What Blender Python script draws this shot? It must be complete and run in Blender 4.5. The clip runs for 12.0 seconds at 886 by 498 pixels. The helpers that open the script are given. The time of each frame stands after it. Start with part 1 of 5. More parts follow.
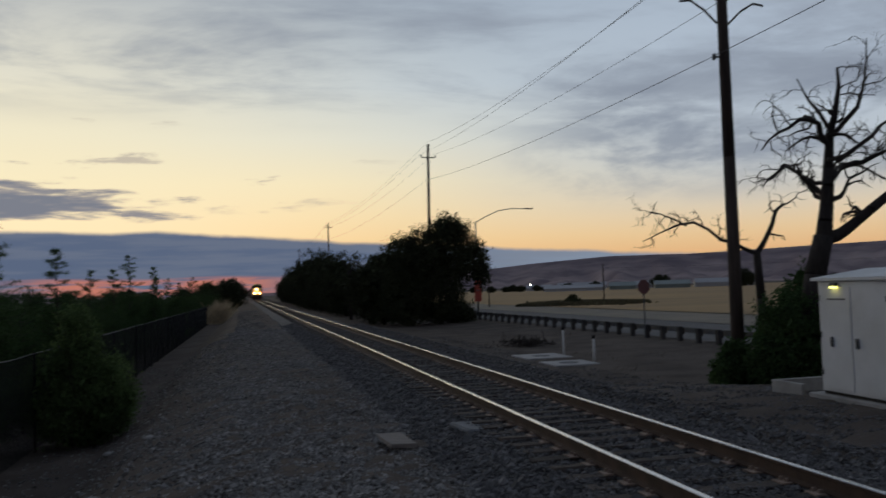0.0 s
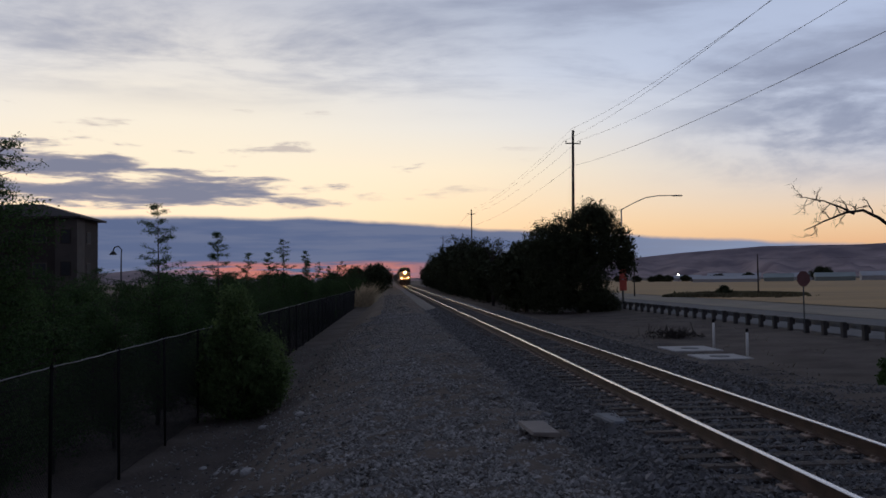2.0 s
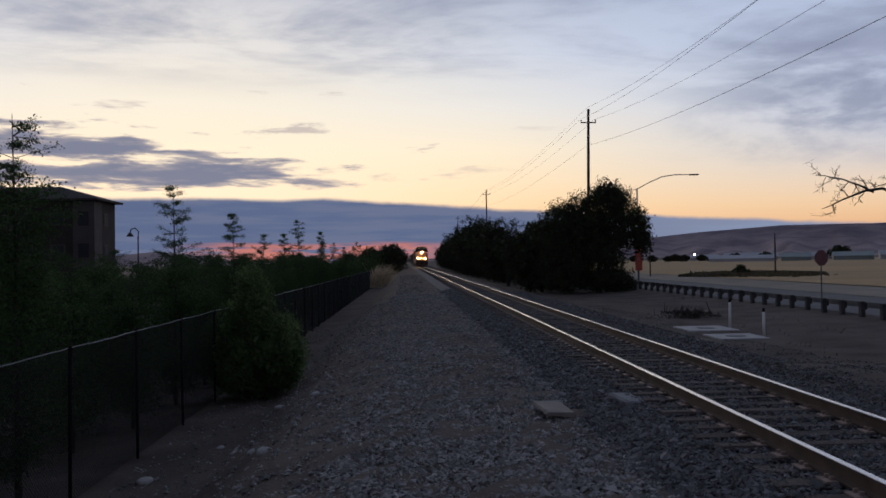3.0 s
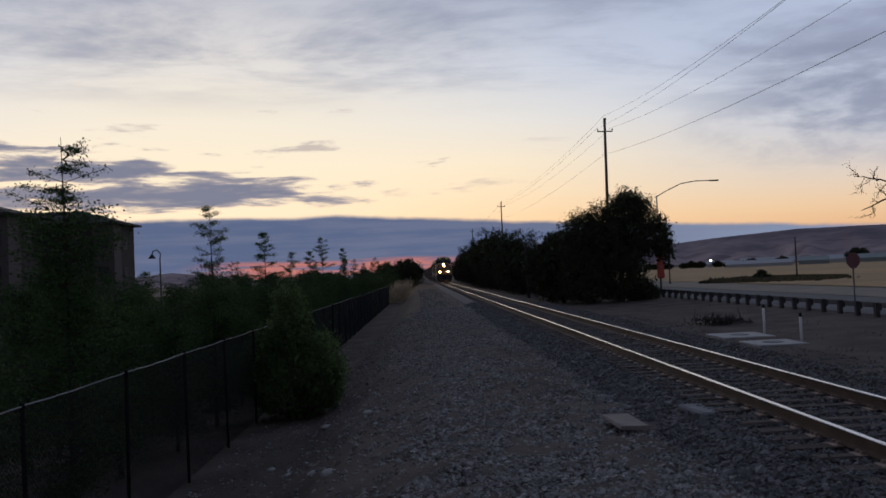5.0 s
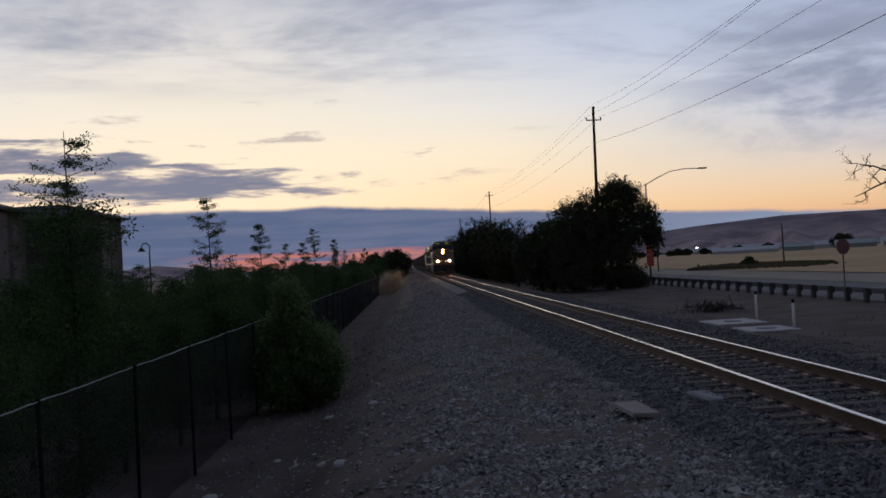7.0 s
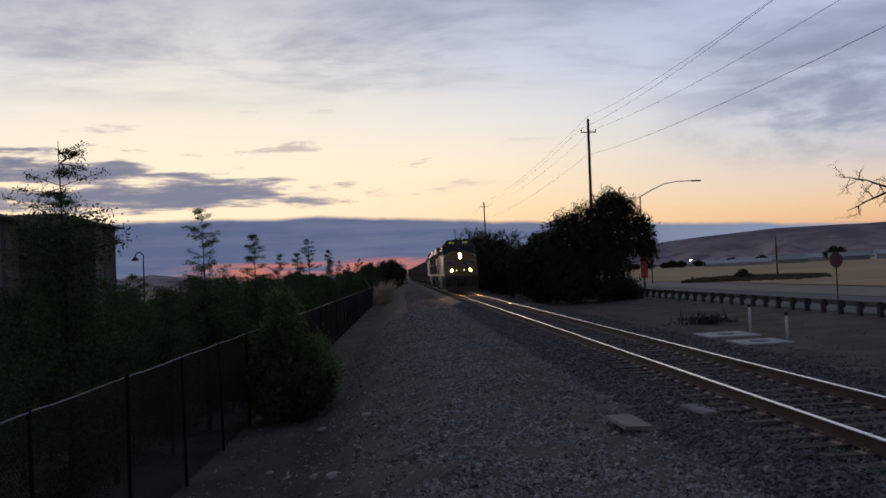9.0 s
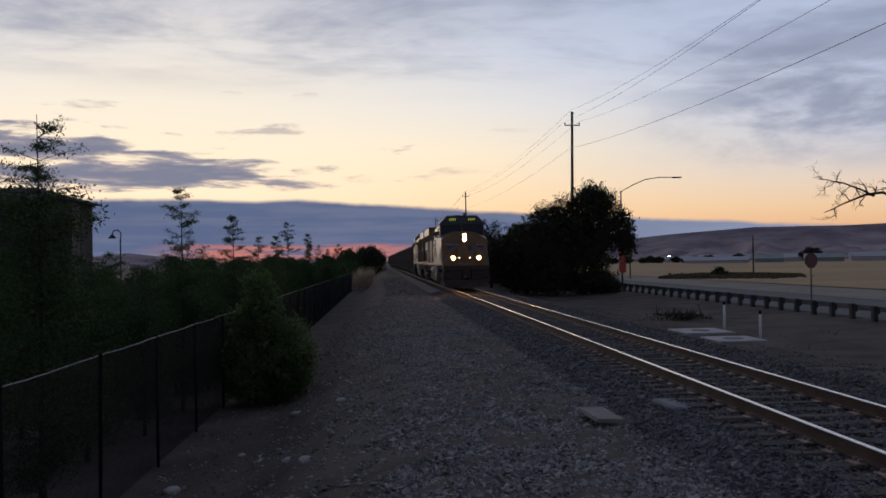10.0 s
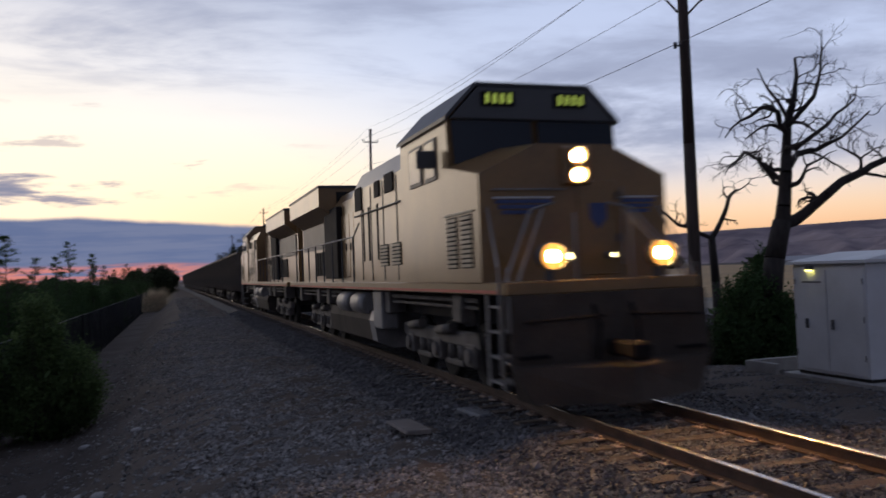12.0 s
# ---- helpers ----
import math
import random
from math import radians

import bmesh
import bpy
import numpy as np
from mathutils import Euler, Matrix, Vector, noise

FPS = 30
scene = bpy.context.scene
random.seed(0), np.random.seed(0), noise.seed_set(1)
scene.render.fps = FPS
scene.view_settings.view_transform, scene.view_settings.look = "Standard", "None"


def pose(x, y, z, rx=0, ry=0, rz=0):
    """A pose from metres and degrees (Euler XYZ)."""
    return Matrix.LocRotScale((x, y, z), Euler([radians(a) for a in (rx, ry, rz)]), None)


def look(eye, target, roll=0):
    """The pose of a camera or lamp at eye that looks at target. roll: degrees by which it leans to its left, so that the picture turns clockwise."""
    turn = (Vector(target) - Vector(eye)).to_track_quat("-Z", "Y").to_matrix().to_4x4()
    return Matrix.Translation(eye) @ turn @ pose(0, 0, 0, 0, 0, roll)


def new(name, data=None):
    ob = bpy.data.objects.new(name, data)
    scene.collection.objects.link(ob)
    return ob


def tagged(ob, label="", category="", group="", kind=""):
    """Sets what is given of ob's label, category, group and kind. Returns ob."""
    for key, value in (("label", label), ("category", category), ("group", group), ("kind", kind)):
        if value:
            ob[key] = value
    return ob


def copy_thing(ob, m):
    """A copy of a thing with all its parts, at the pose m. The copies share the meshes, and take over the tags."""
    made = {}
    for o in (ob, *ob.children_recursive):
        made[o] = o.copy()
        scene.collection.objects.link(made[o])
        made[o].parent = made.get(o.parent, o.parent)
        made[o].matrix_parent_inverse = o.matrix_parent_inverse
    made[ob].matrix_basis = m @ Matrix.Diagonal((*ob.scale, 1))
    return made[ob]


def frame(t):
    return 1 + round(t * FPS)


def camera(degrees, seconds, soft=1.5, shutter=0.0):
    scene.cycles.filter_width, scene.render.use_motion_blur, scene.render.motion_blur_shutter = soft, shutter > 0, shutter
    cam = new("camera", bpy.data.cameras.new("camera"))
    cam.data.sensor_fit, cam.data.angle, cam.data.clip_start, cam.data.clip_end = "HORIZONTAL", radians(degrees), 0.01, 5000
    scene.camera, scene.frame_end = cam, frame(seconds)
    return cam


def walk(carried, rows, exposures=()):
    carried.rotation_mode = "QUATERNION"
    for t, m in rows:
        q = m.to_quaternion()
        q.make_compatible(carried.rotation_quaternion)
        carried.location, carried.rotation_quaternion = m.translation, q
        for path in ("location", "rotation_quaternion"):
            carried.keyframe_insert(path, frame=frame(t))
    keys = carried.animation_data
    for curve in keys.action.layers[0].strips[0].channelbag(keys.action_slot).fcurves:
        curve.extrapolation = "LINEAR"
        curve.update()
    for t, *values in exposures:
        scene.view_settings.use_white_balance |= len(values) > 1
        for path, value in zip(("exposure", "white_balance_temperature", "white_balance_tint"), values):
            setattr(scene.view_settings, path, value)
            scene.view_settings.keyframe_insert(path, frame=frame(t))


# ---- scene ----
cam = camera(56.7, 12.0, 1.6, 0.4)

PATH = [
    (0, (-4.699, 0.411, 1.923), (-4.237, 2.355, 2.021), -1.8),
    (0.5, (-4.688, 0.46, 1.909), (-4.391, 2.437, 1.966), -1.2),
    (1, (-4.705, 0.452, 1.901), (-4.515, 2.443, 1.927), -0.3),
    (1.5, (-4.733, 0.461, 1.872), (-4.664, 2.459, 1.93), -0.1),
    (2, (-4.703, 0.549, 1.91), (-4.584, 2.544, 1.984), -0.7),
    (2.5, (-4.714, 0.567, 1.893), (-4.602, 2.564, 1.941), -0.2),
    (3, (-4.69, 0.57, 1.907), (-4.608, 2.568, 1.934), -0.9),
    (5, (-5.402, 0.832, 1.928), (-5.351, 2.83, 1.989), -2.5),
    (5.5, (-5.666, 0.842, 1.959), (-5.621, 2.84, 2.025), -3.9),
    (6, (-5.763, 0.796, 1.947), (-5.717, 2.795, 1.978), -2.3),
    (6.5, (-5.736, 0.815, 1.95), (-5.675, 2.814, 1.967), -2.5),
    (7, (-5.732, 0.808, 1.955), (-5.651, 2.806, 1.99), -3.1),
    (7.5, (-5.731, 0.745, 1.984), (-5.65, 2.742, 2.046), -3.2),
    (9.5, (-5.723, 0.809, 1.971), (-5.608, 2.805, 2.029), -2.2),
    (10, (-5.716, 0.778, 1.977), (-5.573, 2.773, 2.007), -0.9),
    (10.5, (-5.682, 0.76, 1.963), (-5.464, 2.748, 1.969), -0.8),
    (11, (-5.701, 0.723, 1.959), (-5.379, 2.697, 1.951), -0.7),
    (11.5, (-5.815, 0.746, 1.979), (-5.353, 2.691, 1.999), -1.8),
    (12, (-5.82, 0.743, 1.981), (-5.201, 2.645, 2.037), -2.2),
]

EXPOSURES = [(0, -0.20, 6500, -2), (0.5, -0.06, 6350, 2), (1.0, -0.08, 6150, 7), (1.5, -0.1, 6050, 8), (3.0, -0.06, 6050, 8), (5.0, -0.12, 6100, 8),
             (9.5, -0.08, 6100, 9), (10.5, -0.08, 6100, 9), (11.0, 0.0, 6050, 9), (11.5, 0.05, 6050, 9), (12.0, 0.20, 6050, 10)]
walk(cam, [(t, look(eye, target, roll)) for t, eye, target, roll in PATH], EXPOSURES)


# ---- world: dusk sky with cloud layers, weak low sun behind the clouds ----
def lin(r, g, b):
    return tuple(((c / 255 + 0.055) / 1.055) ** 2.4 if c > 10 else c / 255 / 12.92 for c in (r, g, b)) + (1.0,)


def build_world():
    world = bpy.data.worlds.new("dusk_sky")
    scene.world = world
    world.use_nodes = True
    nt = world.node_tree
    nt.nodes.clear()
    N, L = nt.nodes, nt.links

    def put(sock, v):
        if hasattr(v, "is_output"):
            L.new(v, sock)
        else:
            sock.default_value = v

    def M(op, a, b=0.0, c=0.0, clamp=False):
        n = N.new("ShaderNodeMath")
        n.operation, n.use_clamp = op, clamp
        for s, v in zip(n.inputs, (a, b, c)):
            put(s, v)
        return n.outputs[0]

    def step(a, b, x):
        n = N.new("ShaderNodeMapRange")
        n.interpolation_type = "SMOOTHSTEP"
        for s, v in zip(n.inputs, (x, a, b, 0.0, 1.0)):
            put(s, v)
        return n.outputs[0]

    def mix(f, a, b, mode="MIX"):
        n = N.new("ShaderNodeMix")
        n.data_type, n.blend_type = "RGBA", mode
        put(n.inputs[0], f), put(n.inputs[6], a), put(n.inputs[7], b)
        return n.outputs[2]

    def vec(x, y, z):
        n = N.new("ShaderNodeCombineXYZ")
        for s, v in zip(n.inputs, (x, y, z)):
            put(s, v)
        return n.outputs[0]

    def fog(v, scale, detail=5.0, distort=0.0, rough=0.55):
        n = N.new("ShaderNodeTexNoise")
        put(n.inputs["Vector"], v)
        n.inputs["Scale"].default_value, n.inputs["Detail"].default_value = scale, detail
        n.inputs["Roughness"].default_value, n.inputs["Distortion"].default_value = rough, distort
        return n.outputs[0]

    tc = N.new("ShaderNodeTexCoord")
    sep = N.new("ShaderNodeSeparateXYZ")
    L.new(tc.outputs["Generated"], sep.inputs[0])
    x, y, z = sep.outputs
    el = M("MULTIPLY", M("ARCSINE", z), 57.2958)
    az = M("MULTIPLY", M("ARCTAN2", x, y), 57.2958)
    # clear sky behind the clouds
    ramp = N.new("ShaderNodeValToRGB")
    put(ramp.inputs[0], M("DIVIDE", el, 60.0))
    stops = [(0.0, (226, 150, 105)), (1.8, (232, 179, 140)), (3.4, (245, 201, 156)), (5.2, (250, 216, 178)), (7.5, (250, 228, 200)),
             (10.5, (230, 224, 222)), (14, (202, 206, 222)), (20, (165, 173, 196)), (34, (92, 102, 130)), (60, (58, 66, 92))]
    cr = ramp.color_ramp
    while len(cr.elements) < len(stops):
        cr.elements.new(0.5)
    for e, (deg, c) in zip(cr.elements, stops):
        e.position, e.color = deg / 60, lin(*c)
    sky = ramp.outputs[0]
    # the air's own scattering
    air = N.new("ShaderNodeTexSky")
    air.sky_type, air.sun_disc = "NISHITA", False
    air.sun_elevation, air.sun_rotation = radians(1.5), radians(-16)
    sky = mix(0.05, sky, air.outputs[0])
    glow = M("POWER", 2.718, M("MULTIPLY", M("POWER", M("DIVIDE", M("ADD", az, 15.0), 20.0), 2.0), -1.0))
    glow = M("MULTIPLY", glow, M("SUBTRACT", 1.0, step(6.0, 26.0, el)))
    sky = mix(M("MULTIPLY", glow, 0.75), sky, lin(255, 243, 214))
    sky = mix(M("MULTIPLY", M("MULTIPLY", step(3.0, 38.0, az), step(1.5, 9.0, el)), 0.8), sky, lin(188, 196, 220))
    away = step(60.0, 125.0, M("ABSOLUTE", M("ADD", az, 20.0)))
    sky = mix(away, sky, mix(0.9, sky, lin(34, 40, 58)))
    # high broken layer
    zz = M("ADD", M("MAXIMUM", z, 0.03), 0.06)
    plane = vec(M("DIVIDE", x, zz), M("MULTIPLY", M("DIVIDE", y, zz), 1.5), 0.0)
    high = step(0.40, 0.68, M("ADD", fog(plane, 0.75, 7.0, 0.5, 0.6), M("MULTIPLY", M("SUBTRACT", fog(plane, 3.2, 5.0, 0.3, 0.6), 0.5), 0.30)))
    low_edge = M("SUBTRACT", 10.5, M("MULTIPLY", M("MAXIMUM", M("SUBTRACT", az, 12.0), 0.0), 0.20))
    high = M("MULTIPLY", high, step(low_edge, M("ADD", low_edge, 5.0), el))
    sky = mix(M("MULTIPLY", high, 0.68), sky, lin(146, 150, 170))
    # long grey streaks over the glow
    wob = fog(vec(M("MULTIPLY", az, 0.05), M("MULTIPLY", el, 0.16), 3.0), 1.5, 3.0)
    streak = fog(vec(M("MULTIPLY", az, 0.10), M("ADD", M("MULTIPLY", el, 0.62), M("MULTIPLY", wob, 0.5)), 7.3), 1.9, 8.0, 0.2, 0.56)
    top = M("ADD", 6.3, M("MULTIPLY", M("MAXIMUM", M("SUBTRACT", -3.0, az), 0.0), 0.15))
    body = M("MULTIPLY", step(4.5, 5.5, el), M("SUBTRACT", 1.0, step(M("SUBTRACT", top, 1.7), M("ADD", top, 1.2), el)))
    body = M("MULTIPLY", body, M("SUBTRACT", 1.0, step(-8.0, 5.0, az)))
    thin = M("MULTIPLY", M("MULTIPLY", step(5.0, 6.5, el), M("SUBTRACT", 1.0, step(0.0, 14.0, az))), M("SUBTRACT", 1.0, step(9.5, 13.5, el)))
    puff = fog(vec(M("MULTIPLY", az, 0.11), M("MULTIPLY", el, 0.55), 2.2), 1.5, 7.0, 0.2, 0.58)
    thick = M("ADD", streak, M("MULTIPLY", M("SUBTRACT", body, 0.74), 0.30))
    dense = M("MAXIMUM", M("MULTIPLY", step(0.0, 0.25, body), step(0.42, 0.55, thick)), M("MULTIPLY", thin, M("MULTIPLY", step(0.59, 0.70, puff), 0.72)))
    sky = mix(M("MULTIPLY", dense, 0.92), sky, mix(step(0.44, 0.64, thick), lin(186, 170, 168), lin(112, 118, 144)))
    # a soft grey patch away from the glow
    patch = M("MULTIPLY", M("MULTIPLY", step(15.0, 27.0, az), step(4.5, 8.5, el)), M("SUBTRACT", 1.0, step(11.0, 17.0, el)))
    ragged = fog(vec(M("MULTIPLY", az, 0.07), M("MULTIPLY", el, 0.20), 4.4), 1.6, 6.0, 0.3, 0.58)
    sky = mix(M("MULTIPLY", M("MULTIPLY", patch, step(0.40, 0.60, ragged)), 0.72), sky, lin(142, 147, 168))
    # low stratus bank with a burning slit under it
    edge = M("MINIMUM", 4.35, M("SUBTRACT", 3.95, M("MULTIPLY", az, 0.068)))
    edge = M("MAXIMUM", edge, 1.4)
    edge = M("ADD", edge, M("MULTIPLY", M("SUBTRACT", fog(vec(M("MULTIPLY", az, 0.22), M("MULTIPLY", el, 0.3), 1.0), 1.0, 5.0), 0.5), 0.55))
    bank = M("SUBTRACT", 1.0, step(M("SUBTRACT", edge, 0.22), M("ADD", edge, 0.16), el))
    tone = fog(vec(M("MULTIPLY", az, 0.1), M("MULTIPLY", el, 1.1), 5.0), 1.3, 4.0)
    bank_col = mix(step(4.0, 24.0, az), lin(98, 108, 138), lin(140, 148, 172))
    bank_col = mix(M("MULTIPLY", step(0.42, 0.62, tone), 0.35), bank_col, lin(132, 134, 152))
    sky = mix(bank, sky, bank_col)
    slit = M("MULTIPLY", M("SUBTRACT", 1.0, step(0.95, 1.45, M("ADD", el, M("MULTIPLY", M("SUBTRACT", tone, 0.5), 0.9)))),
             M("MULTIPLY", M("SUBTRACT", 1.0, step(-1.0, 5.0, az)), step(-17.0, -11.0, az)))
    ripple = step(0.34, 0.56, fog(vec(M("MULTIPLY", az, 0.25), M("MULTIPLY", el, 3.2), 9.0), 1.0, 4.0))
    sky = mix(M("MULTIPLY", M("MULTIPLY", slit, ripple), 0.72), sky, lin(230, 132, 100))
    bg = N.new("ShaderNodeBackground")
    put(bg.inputs[0], sky)
    bg.inputs[1].default_value = 1.0
    out = N.new("ShaderNodeOutputWorld")
    L.new(bg.outputs[0], out.inputs[0])


build_world()
sun_data = bpy.data.lights.new("sun", "SUN")
sun_data.energy, sun_data.angle, sun_data.color = 0.25, radians(25), (1.0, 0.78, 0.55)
sun = new("sun", sun_data)
sun.matrix_world = look((-30, 100, 30), (-30 + 0.30 * 50, 50, 30 - 7))


# ---- materials ----
def material(name, col, rough=0.7, metal=0.0, var=0.3, scale=4.0, fine=40.0, bump=0.2, col2=None, island=0.0, glow=None, stretch=None, rnd=0.0, spec=0.5):
    """Noise at two scales over a base colour, with fine relief."""
    m = bpy.data.materials.new(name)
    m.use_nodes = True
    N, L = m.node_tree.nodes, m.node_tree.links
    b = N["Principled BSDF"]
    b.inputs["Roughness"].default_value, b.inputs["Metallic"].default_value = rough, metal
    b.inputs["Specular IOR Level"].default_value = spec
    if glow:
        b.inputs["Emission Color"].default_value, b.inputs["Emission Strength"].default_value = (*glow[:3], 1), glow[3]
    tc, mp = N.new("ShaderNodeTexCoord"), N.new("ShaderNodeMapping")
    L.new(tc.outputs["Object"], mp.inputs[0])
    if stretch:
        mp.inputs["Scale"].default_value = stretch
    n1, n2 = N.new("ShaderNodeTexNoise"), N.new("ShaderNodeTexNoise")
    for n, s in ((n1, scale), (n2, fine)):
        L.new(mp.outputs[0], n.inputs["Vector"])
        n.inputs["Scale"].default_value, n.inputs["Detail"].default_value = s, 5
    r = N.new("ShaderNodeMapRange")
    r.inputs[1].default_value, r.inputs[2].default_value = 0.35, 0.65
    L.new(n1.outputs[0], r.inputs[0])
    mx = N.new("ShaderNodeMix")
    mx.data_type = "RGBA"
    c2 = col2 or tuple(c * (1 - var) for c in col)
    mx.inputs[6].default_value, mx.inputs[7].default_value = (*col, 1), (*c2, 1)
    L.new(r.outputs[0], mx.inputs[0])
    hs = N.new("ShaderNodeHueSaturation")
    L.new(mx.outputs[2], hs.inputs["Color"])
    v = N.new("ShaderNodeMath")
    v.operation = "MULTIPLY_ADD"
    v.inputs[1].default_value, v.inputs[2].default_value = var, 1 - var / 2
    L.new(n2.outputs[0], v.inputs[0])
    last = v.outputs[0]
    for amount, node, sock in ((island, "ShaderNodeNewGeometry", "Random Per Island"), (rnd, "ShaderNodeObjectInfo", "Random")):
        if amount:
            g, w, q = N.new(node), N.new("ShaderNodeMath"), N.new("ShaderNodeMath")
            w.operation, q.operation = "MULTIPLY_ADD", "MULTIPLY"
            w.inputs[1].default_value, w.inputs[2].default_value = amount, 1 - amount / 2
            L.new(g.outputs[sock], w.inputs[0])
            L.new(w.outputs[0], q.inputs[0]), L.new(last, q.inputs[1])
            last = q.outputs[0]
    L.new(last, hs.inputs["Value"])
    L.new(hs.outputs[0], b.inputs["Base Color"])
    if bump:
        bp = N.new("ShaderNodeBump")
        bp.inputs["Strength"].default_value, bp.inputs["Distance"].default_value = bump, 0.02
        L.new(n2.outputs[0], bp.inputs["Height"])
        L.new(bp.outputs[0], b.inputs["Normal"])
    return m


GROUND = material("gravelly_dirt", (0.125, 0.104, 0.090), 0.95, 0, 0.55, 0.5, 14.0, 0.9, (0.075, 0.062, 0.055), spec=0.1)
BALLAST = material("ballast", (0.105, 0.10, 0.10), 0.9, 0, 0.5, 1.2, 22.0, 0.9, (0.10, 0.098, 0.10))
STONE = material("crushed_stone", (0.275, 0.262, 0.25), 0.85, 0, 0.35, 3.0, 30.0, 0.3, None, 1.0)
STONE_DARK = material("dark_crushed_stone", (0.14, 0.136, 0.138), 0.85, 0, 0.35, 3.0, 30.0, 0.3, None, 1.0)
ASPHALT = material("asphalt", (0.088, 0.087, 0.090), 0.85, 0, 0.3, 0.5, 30.0, 0.3)
FIELD = material("dry_field", (0.40, 0.255, 0.10), 0.95, 0, 0.4, 0.05, 1.6, 0.6, (0.27, 0.18, 0.08), stretch=(0.35, 1.6, 1))
VERGE = material("dry_verge", (0.23, 0.195, 0.15), 0.95, 0, 0.4, 0.25, 5.0, 0.6, (0.16, 0.145, 0.115))
GREEN_STRIP = material("weedy_strip", (0.145, 0.128, 0.070), 0.95, 0, 0.4, 0.3, 5.0, 0.6)
# both browns carry the lavender of distance haze in their base colour
HILL = material("hazed_hillside", (0.40, 0.325, 0.32), 1.0, 0, 0.45, 0.0045, 0.022, 0.0, (0.20, 0.165, 0.185), spec=0.0)
WOOD = material("weathered_pole_wood", (0.075, 0.055, 0.045), 0.9, 0, 0.4, 1.5, 30.0, 0.4, stretch=(6, 6, 0.6))
TIE = material("creosoted_tie", (0.058, 0.046, 0.039), 0.9, 0, 0.45, 3.0, 25.0, 0.6, (0.082, 0.064, 0.053), rnd=0.6, stretch=(0.6, 5, 5))
RUST = material("rusty_rail_web", (0.085, 0.050, 0.033), 0.85, 0.0, 0.4, 3.0, 40.0, 0.4)
RAILTOP = material("polished_rail_head", (0.62, 0.60, 0.58), 0.26, 1.0, 0.12, 2.0, 30.0, 0.04, stretch=(8, 0.4, 8))
PLATE = material("tie_plate_steel", (0.30, 0.225, 0.18), 0.7, 0.1, 0.4, 6.0, 40.0, 0.3, None, 0.5)
LEAF = material("young_tree_leaf", (0.068, 0.112, 0.043), 0.75, 0, 0.35, 0.8, 12.0, 0.0, (0.038, 0.070, 0.026), 0.8, spec=0.15)
LEAF_BUSH = material("shrub_leaf", (0.13, 0.185, 0.07), 0.75, 0, 0.35, 0.9, 12.0, 0.0, (0.085, 0.13, 0.05), 0.7, spec=0.15)
LEAF_DARK = material("old_tree_leaf", (0.055, 0.062, 0.032), 0.8, 0, 0.35, 0.5, 9.0, 0.0, (0.038, 0.044, 0.024), 0.6, spec=0.1)
STRAW = material("dry_straw", (0.66, 0.55, 0.38), 0.95, 0, 0.3, 2.0, 20.0, 0.0, None, 0.4)
BARK = material("bark", (0.06, 0.048, 0.04), 0.95, 0, 0.4, 4.0, 30.0, 0.6, stretch=(3, 3, 0.7))
DEADWOOD = material("dead_bark", (0.045, 0.037, 0.033), 0.95, 0, 0.4, 4.0, 30.0, 0.6, stretch=(3, 3, 0.7))
TOPWIRE = material("dull_fence_wire", (0.26, 0.26, 0.27), 0.7, 0.2, 0.3, 1.0, 20.0, 0.1)
GALV = material("galvanized_steel", (0.34, 0.35, 0.37), 0.5, 0.7, 0.2, 3.0, 30.0, 0.1)
GUARD = material("weathered_guardrail", (0.10, 0.105, 0.115), 0.6, 0.2, 0.3, 2.0, 25.0, 0.1)
GUARD_POST = material("guardrail_timber", (0.06, 0.056, 0.055), 0.9, 0, 0.35, 3.0, 25.0, 0.3, rnd=0.3)
WHITEPAINT = material("white_painted_steel", (0.70, 0.71, 0.73), 0.5, 0, 0.10, 1.2, 20.0, 0.05, (0.60, 0.61, 0.62))
WHITEPIPE = material("white_plastic_marker", (0.72, 0.71, 0.69), 0.5, 0, 0.15, 5.0, 30.0, 0.05)
CONCRETE = material("concrete", (0.40, 0.39, 0.375), 0.9, 0, 0.3, 2.0, 30.0, 0.3)
PALE = material("pale_limestone", (0.43, 0.42, 0.415), 0.9, 0, 0.25, 2.5, 25.0, 0.4)
BOARD = material("weathered_board", (0.27, 0.235, 0.21), 0.85, 0, 0.3, 2.0, 30.0, 0.2, stretch=(1, 8, 1))
REDSIGN = material("faded_red_sign", (0.72, 0.11, 0.07), 0.5, 0, 0.15, 3.0, 20.0, 0.0)
REDBACK = material("dull_red_sign", (0.19, 0.072, 0.07), 0.55, 0, 0.2, 3.0, 20.0, 0.0)
BLACKCAP = material("black_cap", (0.015, 0.015, 0.016), 0.9, 0, 0.2, 3, 20, 0.0, spec=0.05)
WIRE = material("wire", (0.04, 0.04, 0.042), 0.6, 0.3, 0.1, 1, 5, 0.0)
STUCCO = material("brown_stucco", (0.050, 0.038, 0.034), 0.9, 0, 0.2, 0.6, 15.0, 0.2)
STUCCO_PALE = material("pale_stucco", (0.105, 0.088, 0.080), 0.9, 0, 0.2, 0.6, 15.0, 0.2)
ROOF = material("roof_tile", (0.06, 0.048, 0.045), 0.9, 0, 0.3, 1.0, 12.0, 0.5)
PANE = material("dark_window_pane", (0.03, 0.035, 0.045), 0.12, 0, 0.1, 1, 5, 0.0, spec=0.25)
PILOT = material("dusty_black_steel", (0.050, 0.042, 0.036), 0.8, 0.0, 0.5, 1.6, 22.0, 0.25, (0.075, 0.062, 0.052), spec=0.2)
LOUVRE = material("pale_worn_louvre", (0.42, 0.35, 0.24), 0.5, 0, 0.25, 3.0, 20.0, 0.05)
